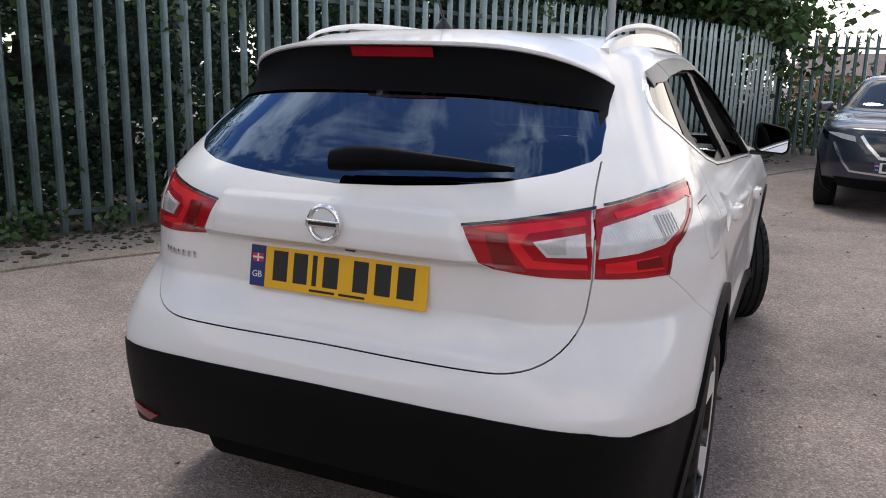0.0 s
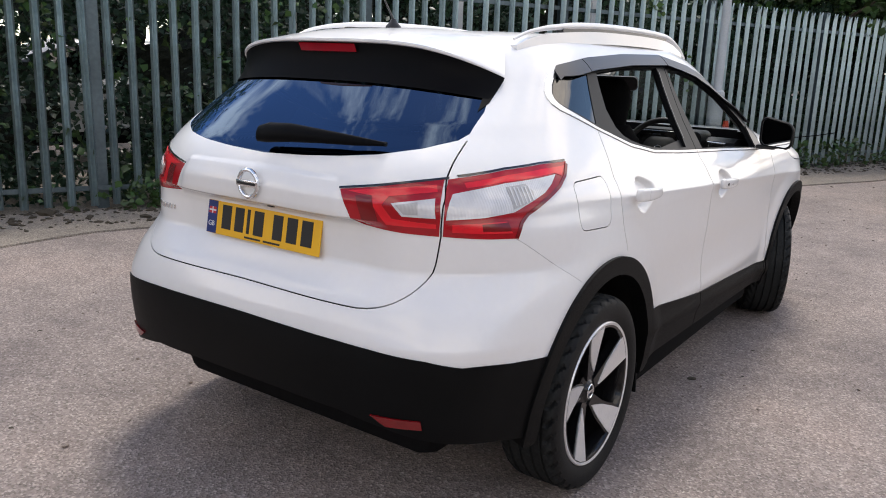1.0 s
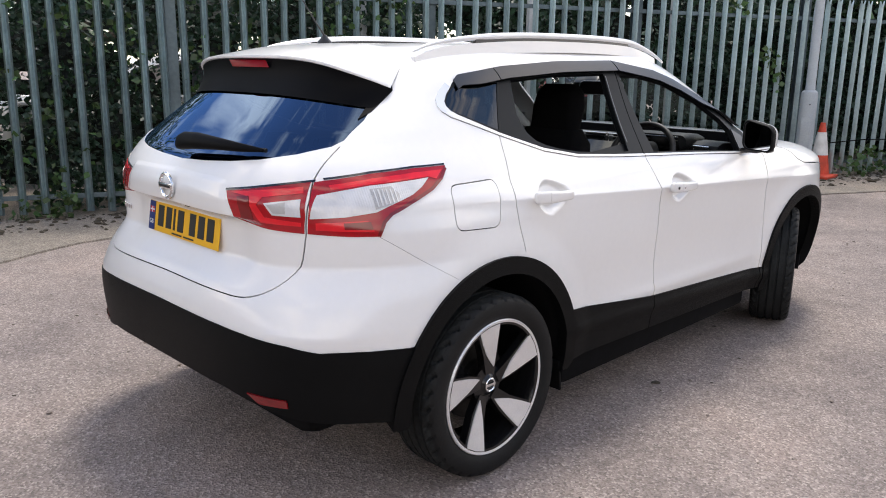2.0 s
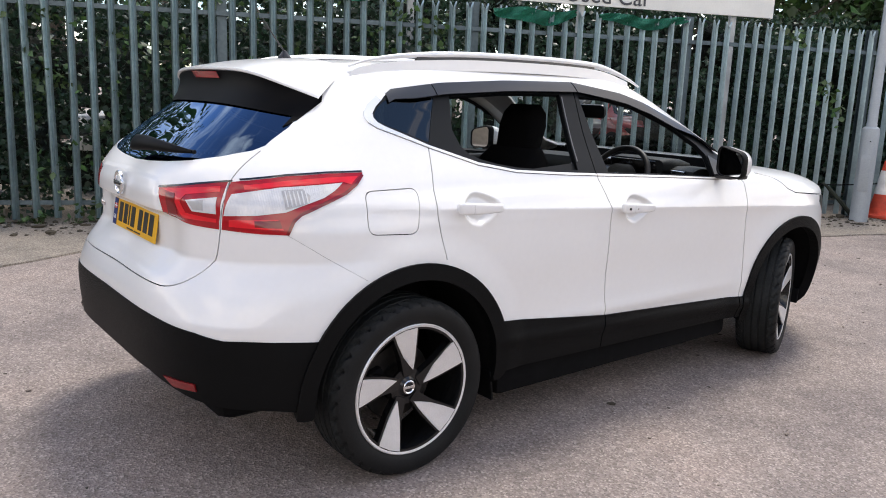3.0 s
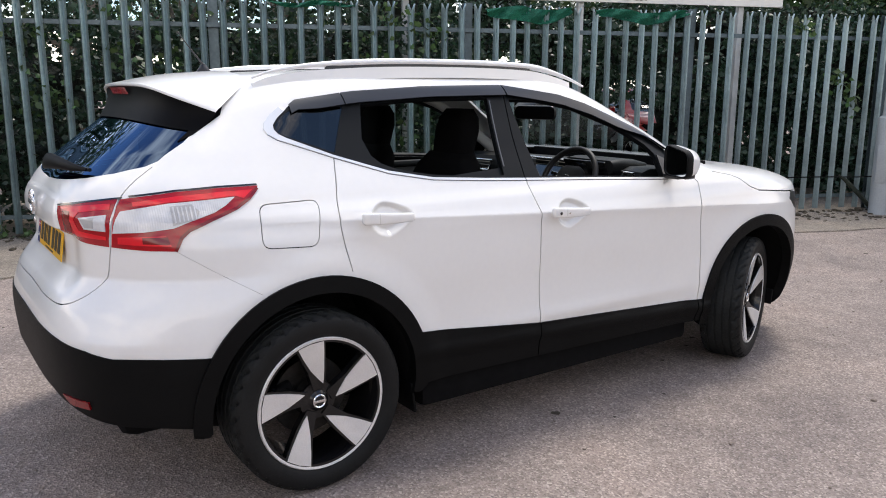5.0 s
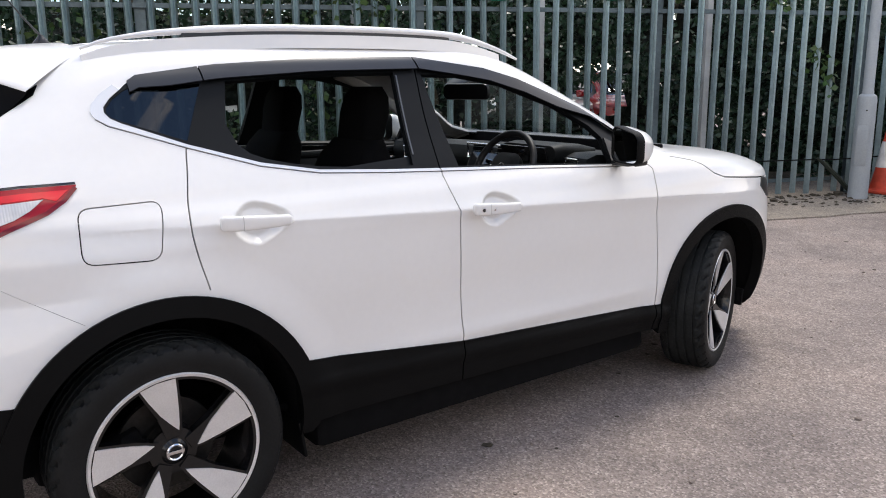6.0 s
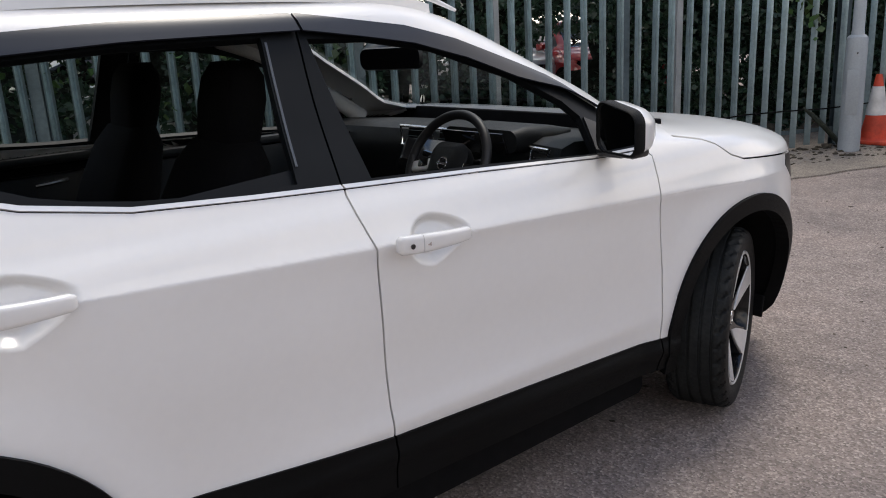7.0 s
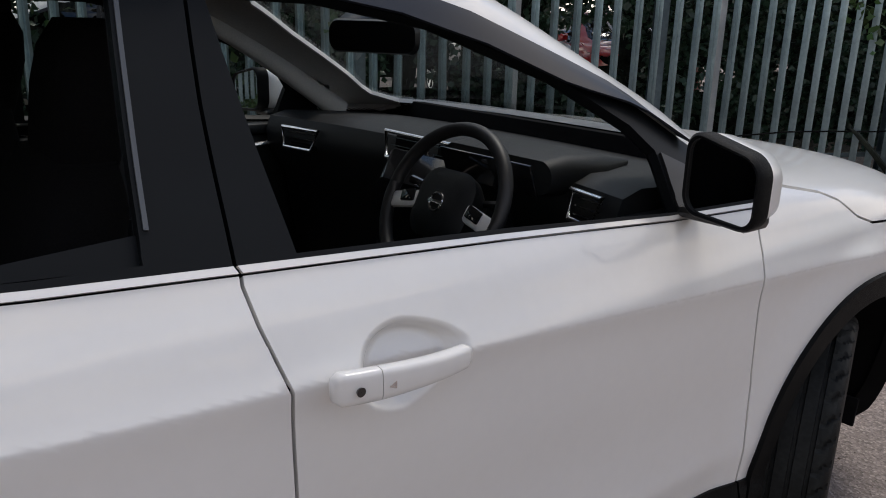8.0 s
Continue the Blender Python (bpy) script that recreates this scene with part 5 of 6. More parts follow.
ASPHALT = grit("worn_tarmac", ((0.165, 0.142, 0.130), (0.258, 0.221, 0.203), (0.300, 0.258, 0.238), (0.440, 0.385, 0.355)), 120, 0.0035)
CONCRETE = grit("dusty_concrete", ((0.162, 0.144, 0.121), (0.243, 0.217, 0.185), (0.300, 0.270, 0.234), (0.365, 0.332, 0.292)), 110, 0.006)
GALV = material("galvanised_steel", (0.312, 0.392, 0.415), 0.33, metal=0.8, grain=0.1, grain_scale=30, stain=0.22, stain_scale=2.2, vary=0.12)

# darker steel tone for the rails and posts
GALV_DARK = material("dark_galvanised_steel", (0.100, 0.132, 0.145), 0.5, metal=0.5, grain=0.15, grain_scale=25, stain=0.3, stain_scale=2.0)


def flat(name, pts, z, mat):
    me = mesh_of(name, [(x, y, z) for x, y in pts], [tuple(range(len(pts)))], mat, smooth=False)
    return new(name, me)


ground = flat("ground", [(-400, -400), (400, -400), (400, 400), (-400, 400)], 0.0, ASPHALT)
tagged(ground, "worn grey-brown tarmac yard with loose grit", "ground", kind="structure")


# unseen plain walls added behind the camera to cut low sky light and reflections
LIGHTBLOCK = material("light_block_brick", (0.20, 0.165, 0.14), 0.9, grain=0.15, grain_scale=9, stain=0.2, stain_scale=0.6, bump_size=0.004, bump_scale=14)
for nm, size, at in (("wall_south", (34.0, 0.25, 3.2), (2.0, -13.0, 1.6)), ("wall_east", (0.25, 40.0, 3.2), (15.0, 7.3, 1.6))):
    tagged(part(nm, box(size, at, 0.01), LIGHTBLOCK, None), "plain dark brick wall closing the yard", "wall", kind="structure")


# ---------- palisade fence ----------
FDIR = Vector((0.3873, 0.9220, 0.0))
FNORM = Vector((0.9220, -0.3873, 0.0))
FORG = Vector((-5.40, 0.0, 0.0)) + FDIR * 1.755


def pale_mesh():
    """One W-section pale, 65 mm wide, with a split pointed head."""
    h, w = 2.40, 0.036
    prof = [(-w, 0.0), (-w * 0.55, 0.030), (0.0, 0.006), (w * 0.55, 0.030), (w, 0.0)]
    cut = [2.30, 2.345, 2.315, 2.345, 2.30]
    tip = [(-w * 1.15, 2.395), (-w * 0.75, 2.40), (0, 2.33), (w * 0.75, 2.40), (w * 1.15, 2.395)]
    verts, faces = [], []
    for (x, d), zc in zip(prof, cut):
        verts += [(d, x, 0.05), (d, x, zc - 0.06), (d + 0.003, x, zc)]
    for x, z in (tip[0], tip[1], tip[2], tip[3], tip[4]):
        verts.append((0.018, x * 1.05, z))
    n = 5
    for i in range(n - 1):
        for j in range(2):
            a = i * 3 + j
            faces.append((a, a + 3, a + 4, a + 1))
        faces.append((i * 3 + 2, (i + 1) * 3 + 2, 15 + i + 1, 15 + i))
    m = len(verts)
    verts += [(x - 0.004, y, z) for x, y, z in verts]
    faces += [tuple(k + m for k in f[::-1]) for f in faces]
    me = mesh_of("pale", verts, faces, GALV, smooth=False)
    return me


PALE = pale_mesh()


def fence(name, origin, along, length, first_post, label, pitch=0.1914, bay=2.75):
    f = thing(name, label, "fence", kind="structure")
    turn = -math.degrees(math.atan2(along.x, along.y))
    f.matrix_basis = Matrix.Translation(origin) @ pose(0, 0, 0, 0, 0, turn)
    n = int(length / pitch)
    for k in range(n):
        ob = child(new("pale", PALE), f)
        ob.matrix_basis = pose(random.uniform(-0.002, 0.002), k * pitch, random.uniform(-0.012, 0.012), random.uniform(-0.5, 0.5), random.uniform(-0.4, 0.4), random.uniform(-3, 3))
    for z in (0.21, 2.13):
        bm = box((0.006, length, 0.045), (-0.010, length / 2, z), 0.001)
        add_box(bm, (0.035, length, 0.006), (-0.028, length / 2, z - 0.019), 0.001)
        part("rail", bm, GALV_DARK, f, smooth=False)
    y = first_post
    while y < length:
        bm = box((0.006, 0.10, 2.42), (-0.050, y, 1.21), 0.001)
        add_box(bm, (0.085, 0.007, 2.42), (-0.095, y, 1.21), 0.001)
        add_box(bm, (0.006, 0.10, 2.42), (-0.140, y, 1.21), 0.001)
        part("post", bm, GALV_DARK, f, smooth=False)
        y += bay
    return f




fence_main = fence("fence_1", FORG - FDIR * 9.65, FDIR, 23.9, 0.0 + 9.65 - 2.68 * 3, "galvanised steel palisade fence with pointed pales", bay=2.68)
CORNER = FORG + FDIR * 14.15
fence_far = fence("fence_2", CORNER, Vector((0.96, 0.28, 0)), 16.0, 0.0, "galvanised steel palisade fence round the far corner", bay=2.75)


def fpt(along, out, z=0.0):
    """A place by distance along the fence from its mark, distance out towards the yard, and height."""
    p = Vector((-5.40, 0, 0)) + FDIR * along + FNORM * out
    return Vector((p.x, p.y, z))


# concrete strip at the foot of the fence, its kerb-like edge a little proud
def strip_slab():
    edge = [(-3.1, -9), (-3.2, -3), (-3.45, -0.9), (-3.95, 0.3), (-3.85, 1.35), (-3.45, 2.1), (-2.3, 4.4), (-1.15, 6.8), (-0.70, 8.0), (0.25, 9.8), (1.7, 13.0), (3.2, 15.2), (12, 18.3)]
    back = [(10.5, 22), (0.0, 19.5), (-3, 13), (-8, 2), (-12, -9)]
    e = [Vector((x, y, 0)) for x, y in edge]
    e = [p + Vector((random.uniform(-0.02, 0.02), 0, 0)) for p in rounded(e, False, 0.35)]
    bm = bmesh.new()
    ring_ = [bm.verts.new((p.x, p.y, 0.016)) for p in e] + [bm.verts.new((x, y, 0.016)) for x, y in back]
    bm.faces.new(ring_)
    low = [bm.verts.new((p.x + 0.012, p.y, -0.02)) for p in e]
    for i in range(len(e) - 1):
        bm.faces.new((ring_[i], low[i], low[i + 1], ring_[i + 1]))
    me = bpy.data.meshes.new("pavement")
    bm.to_mesh(me)
    bm.free()
    me.materials.append(CONCRETE)
    return tagged(new("pavement", me), "dusty concrete strip along the foot of the fence", "pavement", kind="structure")


strip_slab()

# lamp column
LAMPGREY = material("painted_grey_steel", (0.34, 0.37, 0.39), 0.5, grain=0.06, stain=0.12, stain_scale=2, bump_size=0.0006, bump_scale=90)
col = thing("lamp_column", "grey painted steel lamp column with a thick base", "lamp post", pose(-1.376, 8.70, 0.012))
bm = bmesh.new()
lathe(bm, [(0.001, -0.03), (0.112, -0.03), (0.108, 0.0), (0.104, 1.13), (0.098, 1.175), (0.072, 1.20), (0.001, 1.20)], "z", 28, closed=False)
part("base", bm, LAMPGREY, col)
bm = bmesh.new()
lathe(bm, [(0.064, 1.18), (0.064, 1.23), (0.060, 1.24), (0.052, 3.2), (0.040, 6.2), (0.001, 6.2)], "z", 24, closed=False)
part("shaft", bm, LAMPGREY, col)
bm = box((0.12, 0.010, 0.46), (0, -0.104, 0.62), 0.003, (0, 0, 0))
bm.transform(pose(0, 0, 0, 0, 0, 20))
door_ = part("access_door", bm, LAMPGREY, col)
bm = bmesh.new()
lathe(bm, [(0.0005, 0), (0.008, 0), (0.008, 0.006), (0.0005, 0.006)], "y", 10, (0.02, -0.114, 1.02))
bm.transform(pose(0, 0, 0, 0, 0, 20))
part("lock", bm, GLOSSBLACK, col)
part("lantern", box((0.26, 0.70, 0.12), (0.10, -0.3, 6.2), 0.04), LAMPGREY, col)

# traffic cone
MOSS = material("mossy_bark", (0.020, 0.026, 0.018), 0.9, grain=0.4, grain_scale=40, stain=0.3, stain_scale=6, bump_size=0.006, bump_scale=40)
ORANGE = material("cone_orange", (0.55, 0.060, 0.025), 0.6, grain=0.08, stain=0.3, stain_scale=7)
SLEEVE = material("cone_sleeve", (0.66, 0.65, 0.63), 0.5, stain=0.2, stain_scale=9)
cone = thing("traffic_cone", "faded orange traffic cone with a white sleeve", "traffic cone", pose(-1.39, 9.35, 0.017))
bm = bmesh.new()
lathe(bm, [(0.001, 0.75), (0.030, 0.75), (0.034, 0.738), (0.150, 0.060), (0.170, 0.042), (0.001, 0.042)], "z", 32, closed=False)
part("body", bm, ORANGE, cone)
bm = bmesh.new()
lathe(bm, [(0.056, 0.622), (0.060, 0.622), (0.112, 0.312), (0.108, 0.312)], "z", 32)
part("sleeve", bm, SLEEVE, cone)
part("foot", box((0.42, 0.42, 0.042), (0, 0, 0.021), 0.014), ORANGE, cone)

# slack cable and a snapped branch against the fence
bm = bmesh.new()
tube(bm, [fpt(5.5 + 0.5 * k, 0.034, 0.36 + 0.012 * k + 0.02 * math.sin(k * 1.3)) for k in range(16)], 0.007, 6)
tagged(part("cable", bm, HOLE, None), "black cable strung low along the fence", "cable")
bm = bmesh.new()
tube(bm, [fpt(9.20, 0.07, 0.47), fpt(9.30, 0.08, 0.40), fpt(9.48, 0.10, 0.24), fpt(9.66, 0.12, 0.06), fpt(9.74, 0.13, 0.02)], [0.012, 0.026, 0.030, 0.028, 0.016], 8)
tagged(part("branch", bm, MOSS, None), "mossy dark branch leaning on the fence foot", "branch")

# sign board on two white posts behind the fence
SIGN = material("sign_white", (0.72, 0.71, 0.67), 0.45, grain=0.03, stain=0.10, stain_scale=2)
# the posts' white greyed down, their shade behind the pales put into the colour
POSTSHADED = material("shaded_post_white", (0.44, 0.46, 0.46), 0.5, grain=0.05, stain=0.2, stain_scale=3)
INK = material("sign_ink", (0.05, 0.05, 0.055), 0.5, stain=0.1)
sign = thing("sign_board", "large white sign board with dark lettering on posts", "sign")
turn = -math.degrees(math.atan2(FDIR.x, FDIR.y))
L = 5.2
b0 = fpt(8.66 - L / 2, -0.60)
bm = box((0.030, L, 1.25), (0, 0, 0), 0.004)
bm.transform(Matrix.Translation((b0.x, b0.y, 2.53 + 0.625)) @ pose(0, 0, 0, 0, 0, turn))
part("panel", bm, SIGN, sign, smooth=False)
for al in (8.12, 5.98, 3.85):
    p = fpt(al, -0.68)
    bm = box((0.075, 0.075, 3.7), (0, 0, 1.85), 0.008)
    bm.transform(Matrix.Translation(p) @ pose(0, 0, 0, 0, 0, turn))
    part("sign_post", bm, POSTSHADED, sign, smooth=False)
t0 = fpt(5.72, -0.578)
at = Matrix.Translation((t0.x, t0.y, 2.565)) @ pose(0, 0, 0, 0, 0, turn) @ pose(0, 0, 0, 90, 0, 90)
step = 0.0
for word in ("Used", "Car"):
    me = lettering(word, 0.30, Matrix.Identity(4), INK, 0.002)
    wide = max(v.co.x for v in me.vertices)
    me.transform(at @ Matrix.Translation((step, 0, 0)))
    step += wide + 0.085
    child(new("lettering", me), sign, "dark lettering")

# green netting draped over the pale heads
NET = material("green_netting", (0.018, 0.165, 0.105), 0.9, grain=0.4, grain_scale=90, stain=0.3, stain_scale=6, bump_size=0.006, bump_scale=60)


def netting(a0, a1, low):
    bm = bmesh.new()
    n = 44
    rows = []
    for i in range(n + 1):
        u = i / n
        al = a0 + (a1 - a0) * u
        sag = math.sin(math.pi * u) ** 0.7
        ring_ = []
        for j in range(9):
            w = j / 8
            z = 2.375 + 0.02 * math.sin(9 * u + a0) - (w * low * (0.35 + 0.65 * sag))
            o = 0.045 + 0.028 * math.sin(23 * u + 5 * w + a0) + 0.020 * noise.noise(Vector((al * 6, w * 3, a0)))
            ring_.append(bm.verts.new(fpt(al, o, z)))
        rows.append(ring_)
    for A, B in zip(rows, rows[1:]):
        for j in range(8):
            bm.faces.new((A[j], A[j + 1], B[j + 1], B[j]))
    bmesh.ops.solidify(bm, geom=bm.faces, thickness=0.006)
    ob = part("netting", bm, NET, None, "")
    return tagged(ob, "dark green netting draped over the fence top", "netting", group="netting on the fence")


netting(4.62, 5.60, 0.16)
netting(5.88, 7.02, 0.13)
netting(2.3, 3.2, 0.05)


# ---------- parked cars, from the same body surface ----------
NAVY = material("navy_paint", (0.012, 0.018, 0.035), 0.28, coat=1.0, stain=0.05)
REDPAINT = material("red_paint", (0.36, 0.012, 0.015), 0.3, coat=1.0, stain=0.05)
SILVERPAINT = material("silver_paint", (0.52, 0.53, 0.55), 0.32, metal=0.4, coat=1.0, stain=0.05)
BLACKPAINT = material("black_paint", (0.012, 0.012, 0.014), 0.25, coat=1.0, stain=0.05)
HEADLENS = lens("headlamp_lens", (0.55, 0.57, 0.60), 0.08)
CARMESH = {}


def parked_car(m, paint, label):
    c = thing("parked_car", label, "car", m, group="parked cars")
    for nm, regs, mat, kw in (("body_shell", ["shell", "tailgate", "bonnet", "rear_door", "front_door", "flap", "lamp_inner", "lamp_outer"], paint, dict(keep=lambda q: q[:, 2] > 0.40)),
                              ("rear_window", ["rear_pane"], DARKGLASS, dict(lift=-0.003, rim=0)), ("windscreen", ["screen_pane"], DARKGLASS, dict(lift=-0.003, rim=0)),
                              ("side_window", ["quarter_pane", "rear_opening", "front_opening"], DARKGLASS, dict(lift=-0.003, rim=0, side=1)), ("side_window", ["quarter_pane", "rear_opening", "front_opening"], DARKGLASS, dict(lift=-0.003, rim=0, side=-1)),
                              ("window_frame", ["frame", "chrome"], TRIM, {}), ("lower_cladding", ["bumper_low", "sill", "arch_rear", "arch_front"], CLAD, dict(lift=0.006, keep=lambda q: q[:, 2] > 0.22))):
        key = nm + mat.name + str(kw.get("side", 0))
        if key not in CARMESH:
            V, F, M = panel_data(regs, kw.get("side", 0), kw.get("lift", 0.0), kw.get("rim", 0.014), kw.get("keep"))
            CARMESH[key] = mesh_of(nm, V, F, mat, M)
        child(new(nm, CARMESH[key]), c)
    child(new("inner_panel", body_under.data), c)
    for side in (1, -1):
        patch("headlamp", nose([(0.47, 0.820), (0.62, 0.845), (0.74, 0.885), (0.78, 0.905), (0.66, 0.905), (0.49, 0.880)]), HEADLENS, c, side=side, lift=0.008)
        patch("grille", nose([(0.001, 0.640), (0.25, 0.650), (0.40, 0.800), (0.43, 0.870), (0.001, 0.885)]), GLOSSBLACK, c, side=side, lift=0.004)
        patch("grille_bar", strip(nose([(0.002, 0.655), (0.22, 0.660), (0.35, 0.790), (0.42, 0.885)], False, False), 0.032), CHROME, c, side=side, lift=0.014)
        patch("lower_grille", nose([(0.001, 0.30), (0.60, 0.32), (0.66, 0.42), (0.001, 0.42)]), CLAD, c, side=side, lift=0.010)
        patch("bumper_trim", strip(nose([(0.70, 0.80), (0.60, 0.62), (0.50, 0.50), (0.01, 0.47)], False, False), 0.022), CHROME, c, side=side, lift=0.010)
        wheel(c, pose(side * 0.778, 0, R_TYRE, 0, 0, 0 if side > 0 else 180))
        wheel(c, pose(side * 0.778, 2.646, R_TYRE, 0, 0, 0 if side > 0 else 180))
        mm = loft(bmesh.new(), [[(side * (0.955 + x), y, 1.15 + z) for x, z in rounded_rect(w, h, 0.03)] for y, w, h in ((1.85, 0.085, 0.068), (1.93, 0.08, 0.062), (1.99, 0.04, 0.035))])
        part("door_mirror", mm, paint, c)
    plate(c, pose(0, 3.525, 0.56, 0, 0, 180), WHITEPLATE, CHARS)
    bm = bmesh.new()
    tube(bm, [(0.062 * math.cos(a), 3.525, 0.775 + 0.062 * math.sin(a)) for a in [2 * math.pi * k / 32 for k in range(32)]], 0.008, 8, True)
    add_box(bm, (0.14, 0.012, 0.026), (0, 3.530, 0.775), 0.003)
    part("badge", bm, CHROME, c)
    return c


WHITEPLATE = material("plate_white", (0.72, 0.72, 0.70), 0.35, stain=0.05)


def place_front(x, y, heading):
    """The pose of a car whose nose stands at (x, y) and points along heading (degrees, 0 is +y, positive to the left)."""
    d = Matrix.Rotation(radians(heading), 3, "Z") @ Vector((0, 3.53, 0))
    return pose(x - d.x, y - d.y, 0, 0, 0, heading)


parked_car(place_front(2.16, 7.20, 180 - 7), NAVY, "dark navy crossover parked facing out on the tarmac")
parked_car(place_front(3.0, 12.2, 180 - 16), BLACKPAINT, "black crossover parked beyond the navy one")
p = fpt(0.9, -4.6)
parked_car(place_front(p.x + 0.5, p.y - 1.5, 158), PAINT, "white car parked behind the hedge")
p = fpt(8.2, -5.0)
parked_car(place_front(p.x, p.y, 248), SILVERPAINT, "silver car parked behind the fence")
p = fpt(9.6, -3.9)
parked_car(place_front(p.x, p.y, 248), REDPAINT, "red car parked behind the fence")
p = fpt(4.2, -5.2)
parked_car(place_front(p.x, p.y, 250), PAINT, "white car parked behind the fence")


# ---------- hedge, ivy and trees ----------
def leaf_material(name, base, vary=0.45):
    m = bpy.data.materials.new(name)
    m.use_nodes = True
    nt = m.node_tree
    bs = nt.nodes["Principled BSDF"]
    socket(bs, "Roughness", 0.36)
    geo = nt.nodes.new("ShaderNodeNewGeometry")
    hs = nt.nodes.new("ShaderNodeHueSaturation")
    hs.inputs["Color"].default_value = (*base, 1)
    for out, lo, hi in (("Value", 1 - vary, 1 + vary), ("Hue", 0.475, 0.52)):
        mr = nt.nodes.new("ShaderNodeMapRange")
        mr.inputs[3].default_value, mr.inputs[4].default_value = lo, hi
        nt.links.new(geo.outputs["Random Per Island"], mr.inputs[0])
        nt.links.new(mr.outputs[0], hs.inputs[out])
    nt.links.new(hs.outputs[0], bs.inputs["Base Color"])
    tl = nt.nodes.new("ShaderNodeBsdfTranslucent")
    nt.links.new(hs.outputs[0], tl.inputs[0])
    mx = nt.nodes.new("ShaderNodeMixShader")
    mx.inputs[0].default_value = 0.25
    nt.links.new(bs.outputs[0], mx.inputs[1])
    nt.links.new(tl.outputs[0], mx.inputs[2])
    nt.links.new(mx.outputs[0], nt.nodes["Material Output"].inputs[0])
    return m


LEAF_DARK = leaf_material("ivy_leaf", (0.027, 0.058, 0.033))
LEAF = leaf_material("hedge_leaf", (0.060, 0.110, 0.035))
LEAF_TREE = leaf_material("tree_leaf", (0.055, 0.105, 0.032))
BARK = material("bark", (0.075, 0.062, 0.048), 0.9, grain=0.3, grain_scale=25, stain=0.3, stain_scale=4, bump_size=0.01, bump_scale=30)
rng = np.random.default_rng(7)


def leaf_mesh(name, centres, size, mat, droop=0.5):
    """One mesh of many five-sided folded leaves."""
    n = len(centres)
    shape = np.array([(0, -0.5, 0), (0.42, -0.12, 0.10), (0.0, 0.55, 0.0), (-0.42, -0.12, 0.10)])
    d = rng.normal(size=(n, 3))
    d[:, 2] = d[:, 2] * 0.6 - droop
    d /= np.linalg.norm(d, axis=1)[:, None]
    r = rng.normal(size=(n, 3))
    x = np.cross(d, r)
    x /= np.linalg.norm(x, axis=1)[:, None]
    z = np.cross(x, d)
    s = size * rng.uniform(0.6, 1.35, n)
    V = centres[:, None, :] + s[:, None, None] * (shape[None, :, 0:1] * x[:, None] + shape[None, :, 1:2] * d[:, None] + shape[None, :, 2:3] * z[:, None])
    V = V.reshape(-1, 3)
    me = bpy.data.meshes.new(name)
    k = np.arange(n) * 4
    F = np.stack([k, k + 1, k + 2, k, k + 2, k + 3], 1).reshape(-1, 3)
    me.vertices.add(len(V))
    me.vertices.foreach_set("co", V.ravel())
    me.loops.add(F.size)
    me.loops.foreach_set("vertex_index", F.ravel())
    me.polygons.add(len(F))
    me.polygons.foreach_set("loop_start", np.arange(len(F)) * 3)
    me.update(calc_edges=True)
    me.materials.append(mat)
    return me


def clearing(a, o, z):
    """Thin places in the hedge, through which parked cars show."""
    ragged = 0.25 * noise.noise(Vector((a * 4.0, z * 4.0, 1.5)))
    if math.hypot((a - 7.15 + 0.45 * (o + 1.6)) / 0.62, (z - 1.02) / 0.36) < 0.9 + ragged:
        return True
    hole = noise.fractal(Vector((a * 1.9, z * 1.9, 4.7)), 1.0, 2.0, 3)
    if 4.6 < a < 6.0 and 0.5 < z < 1.5 and hole > 0.20:
        return True
    return 0.7 < a < 2.2 and 0.5 < z < 1.25 and hole > 0.22


def belt(n, a0, a1, o0, o1, z0, z1, scale, cut, seed):
    """Places in a belt behind the fence, thinned by clumpy noise."""
    out = []
    off = Vector((seed * 13.1, seed * 7.7, seed * 3.3))
    while len(out) < n:
        a, o, z = rng.uniform(a0, a1), rng.uniform(o0, o1), rng.uniform(z0, z1)
        if clearing(a, o, z):
            continue
        if noise.fractal(Vector((a, o, z)) * scale + off, 1.0, 2.0, 3) > cut:
            p = fpt(a, o, z)
            out.append((p.x, p.y, p.z))
    return np.array(out)


def stuff(name, me, label, category):
    return tagged(new(name, me), label, category, kind="stuff")


# dark ivy mass, then lighter sprays that reach the pales
stuff("ivy_hedge", leaf_mesh("ivy_hedge", belt(52000, -9.5, 4.8, -1.4, -0.20, 0.0, 2.85, 1.6, -0.06, 1), 0.068, LEAF_DARK), "dense dark ivy hedge behind the fence", "hedge")
stuff("ivy_hedge", leaf_mesh("ivy_hedge", belt(40000, 4.4, 17.5, -2.4, -0.9, 0.0, 2.7, 1.2, -0.05, 2), 0.072, LEAF_DARK), "dark ivy and shrubs in shade behind the fence", "hedge")
stuff("hedge_spray", leaf_mesh("hedge_spray", belt(3600, -9.5, 4.4, -0.30, 0.05, 0.0, 2.3, 2.4, 0.17, 3), 0.075, LEAF), "lighter green sprays growing through the pales", "climber")
stuff("weeds", leaf_mesh("weeds", belt(2600, -9.5, 4.0, -0.10, 0.14, 0.0, 0.26, 1.7, 0.06, 4), 0.07, LEAF), "low weeds along the foot of the fence", "weeds")
stuff("weeds", leaf_mesh("weeds", belt(900, 10.5, 15.5, -0.2, 0.25, 0.0, 0.45, 1.5, 0.05, 5), 0.08, LEAF), "low weeds along the foot of the fence", "weeds")


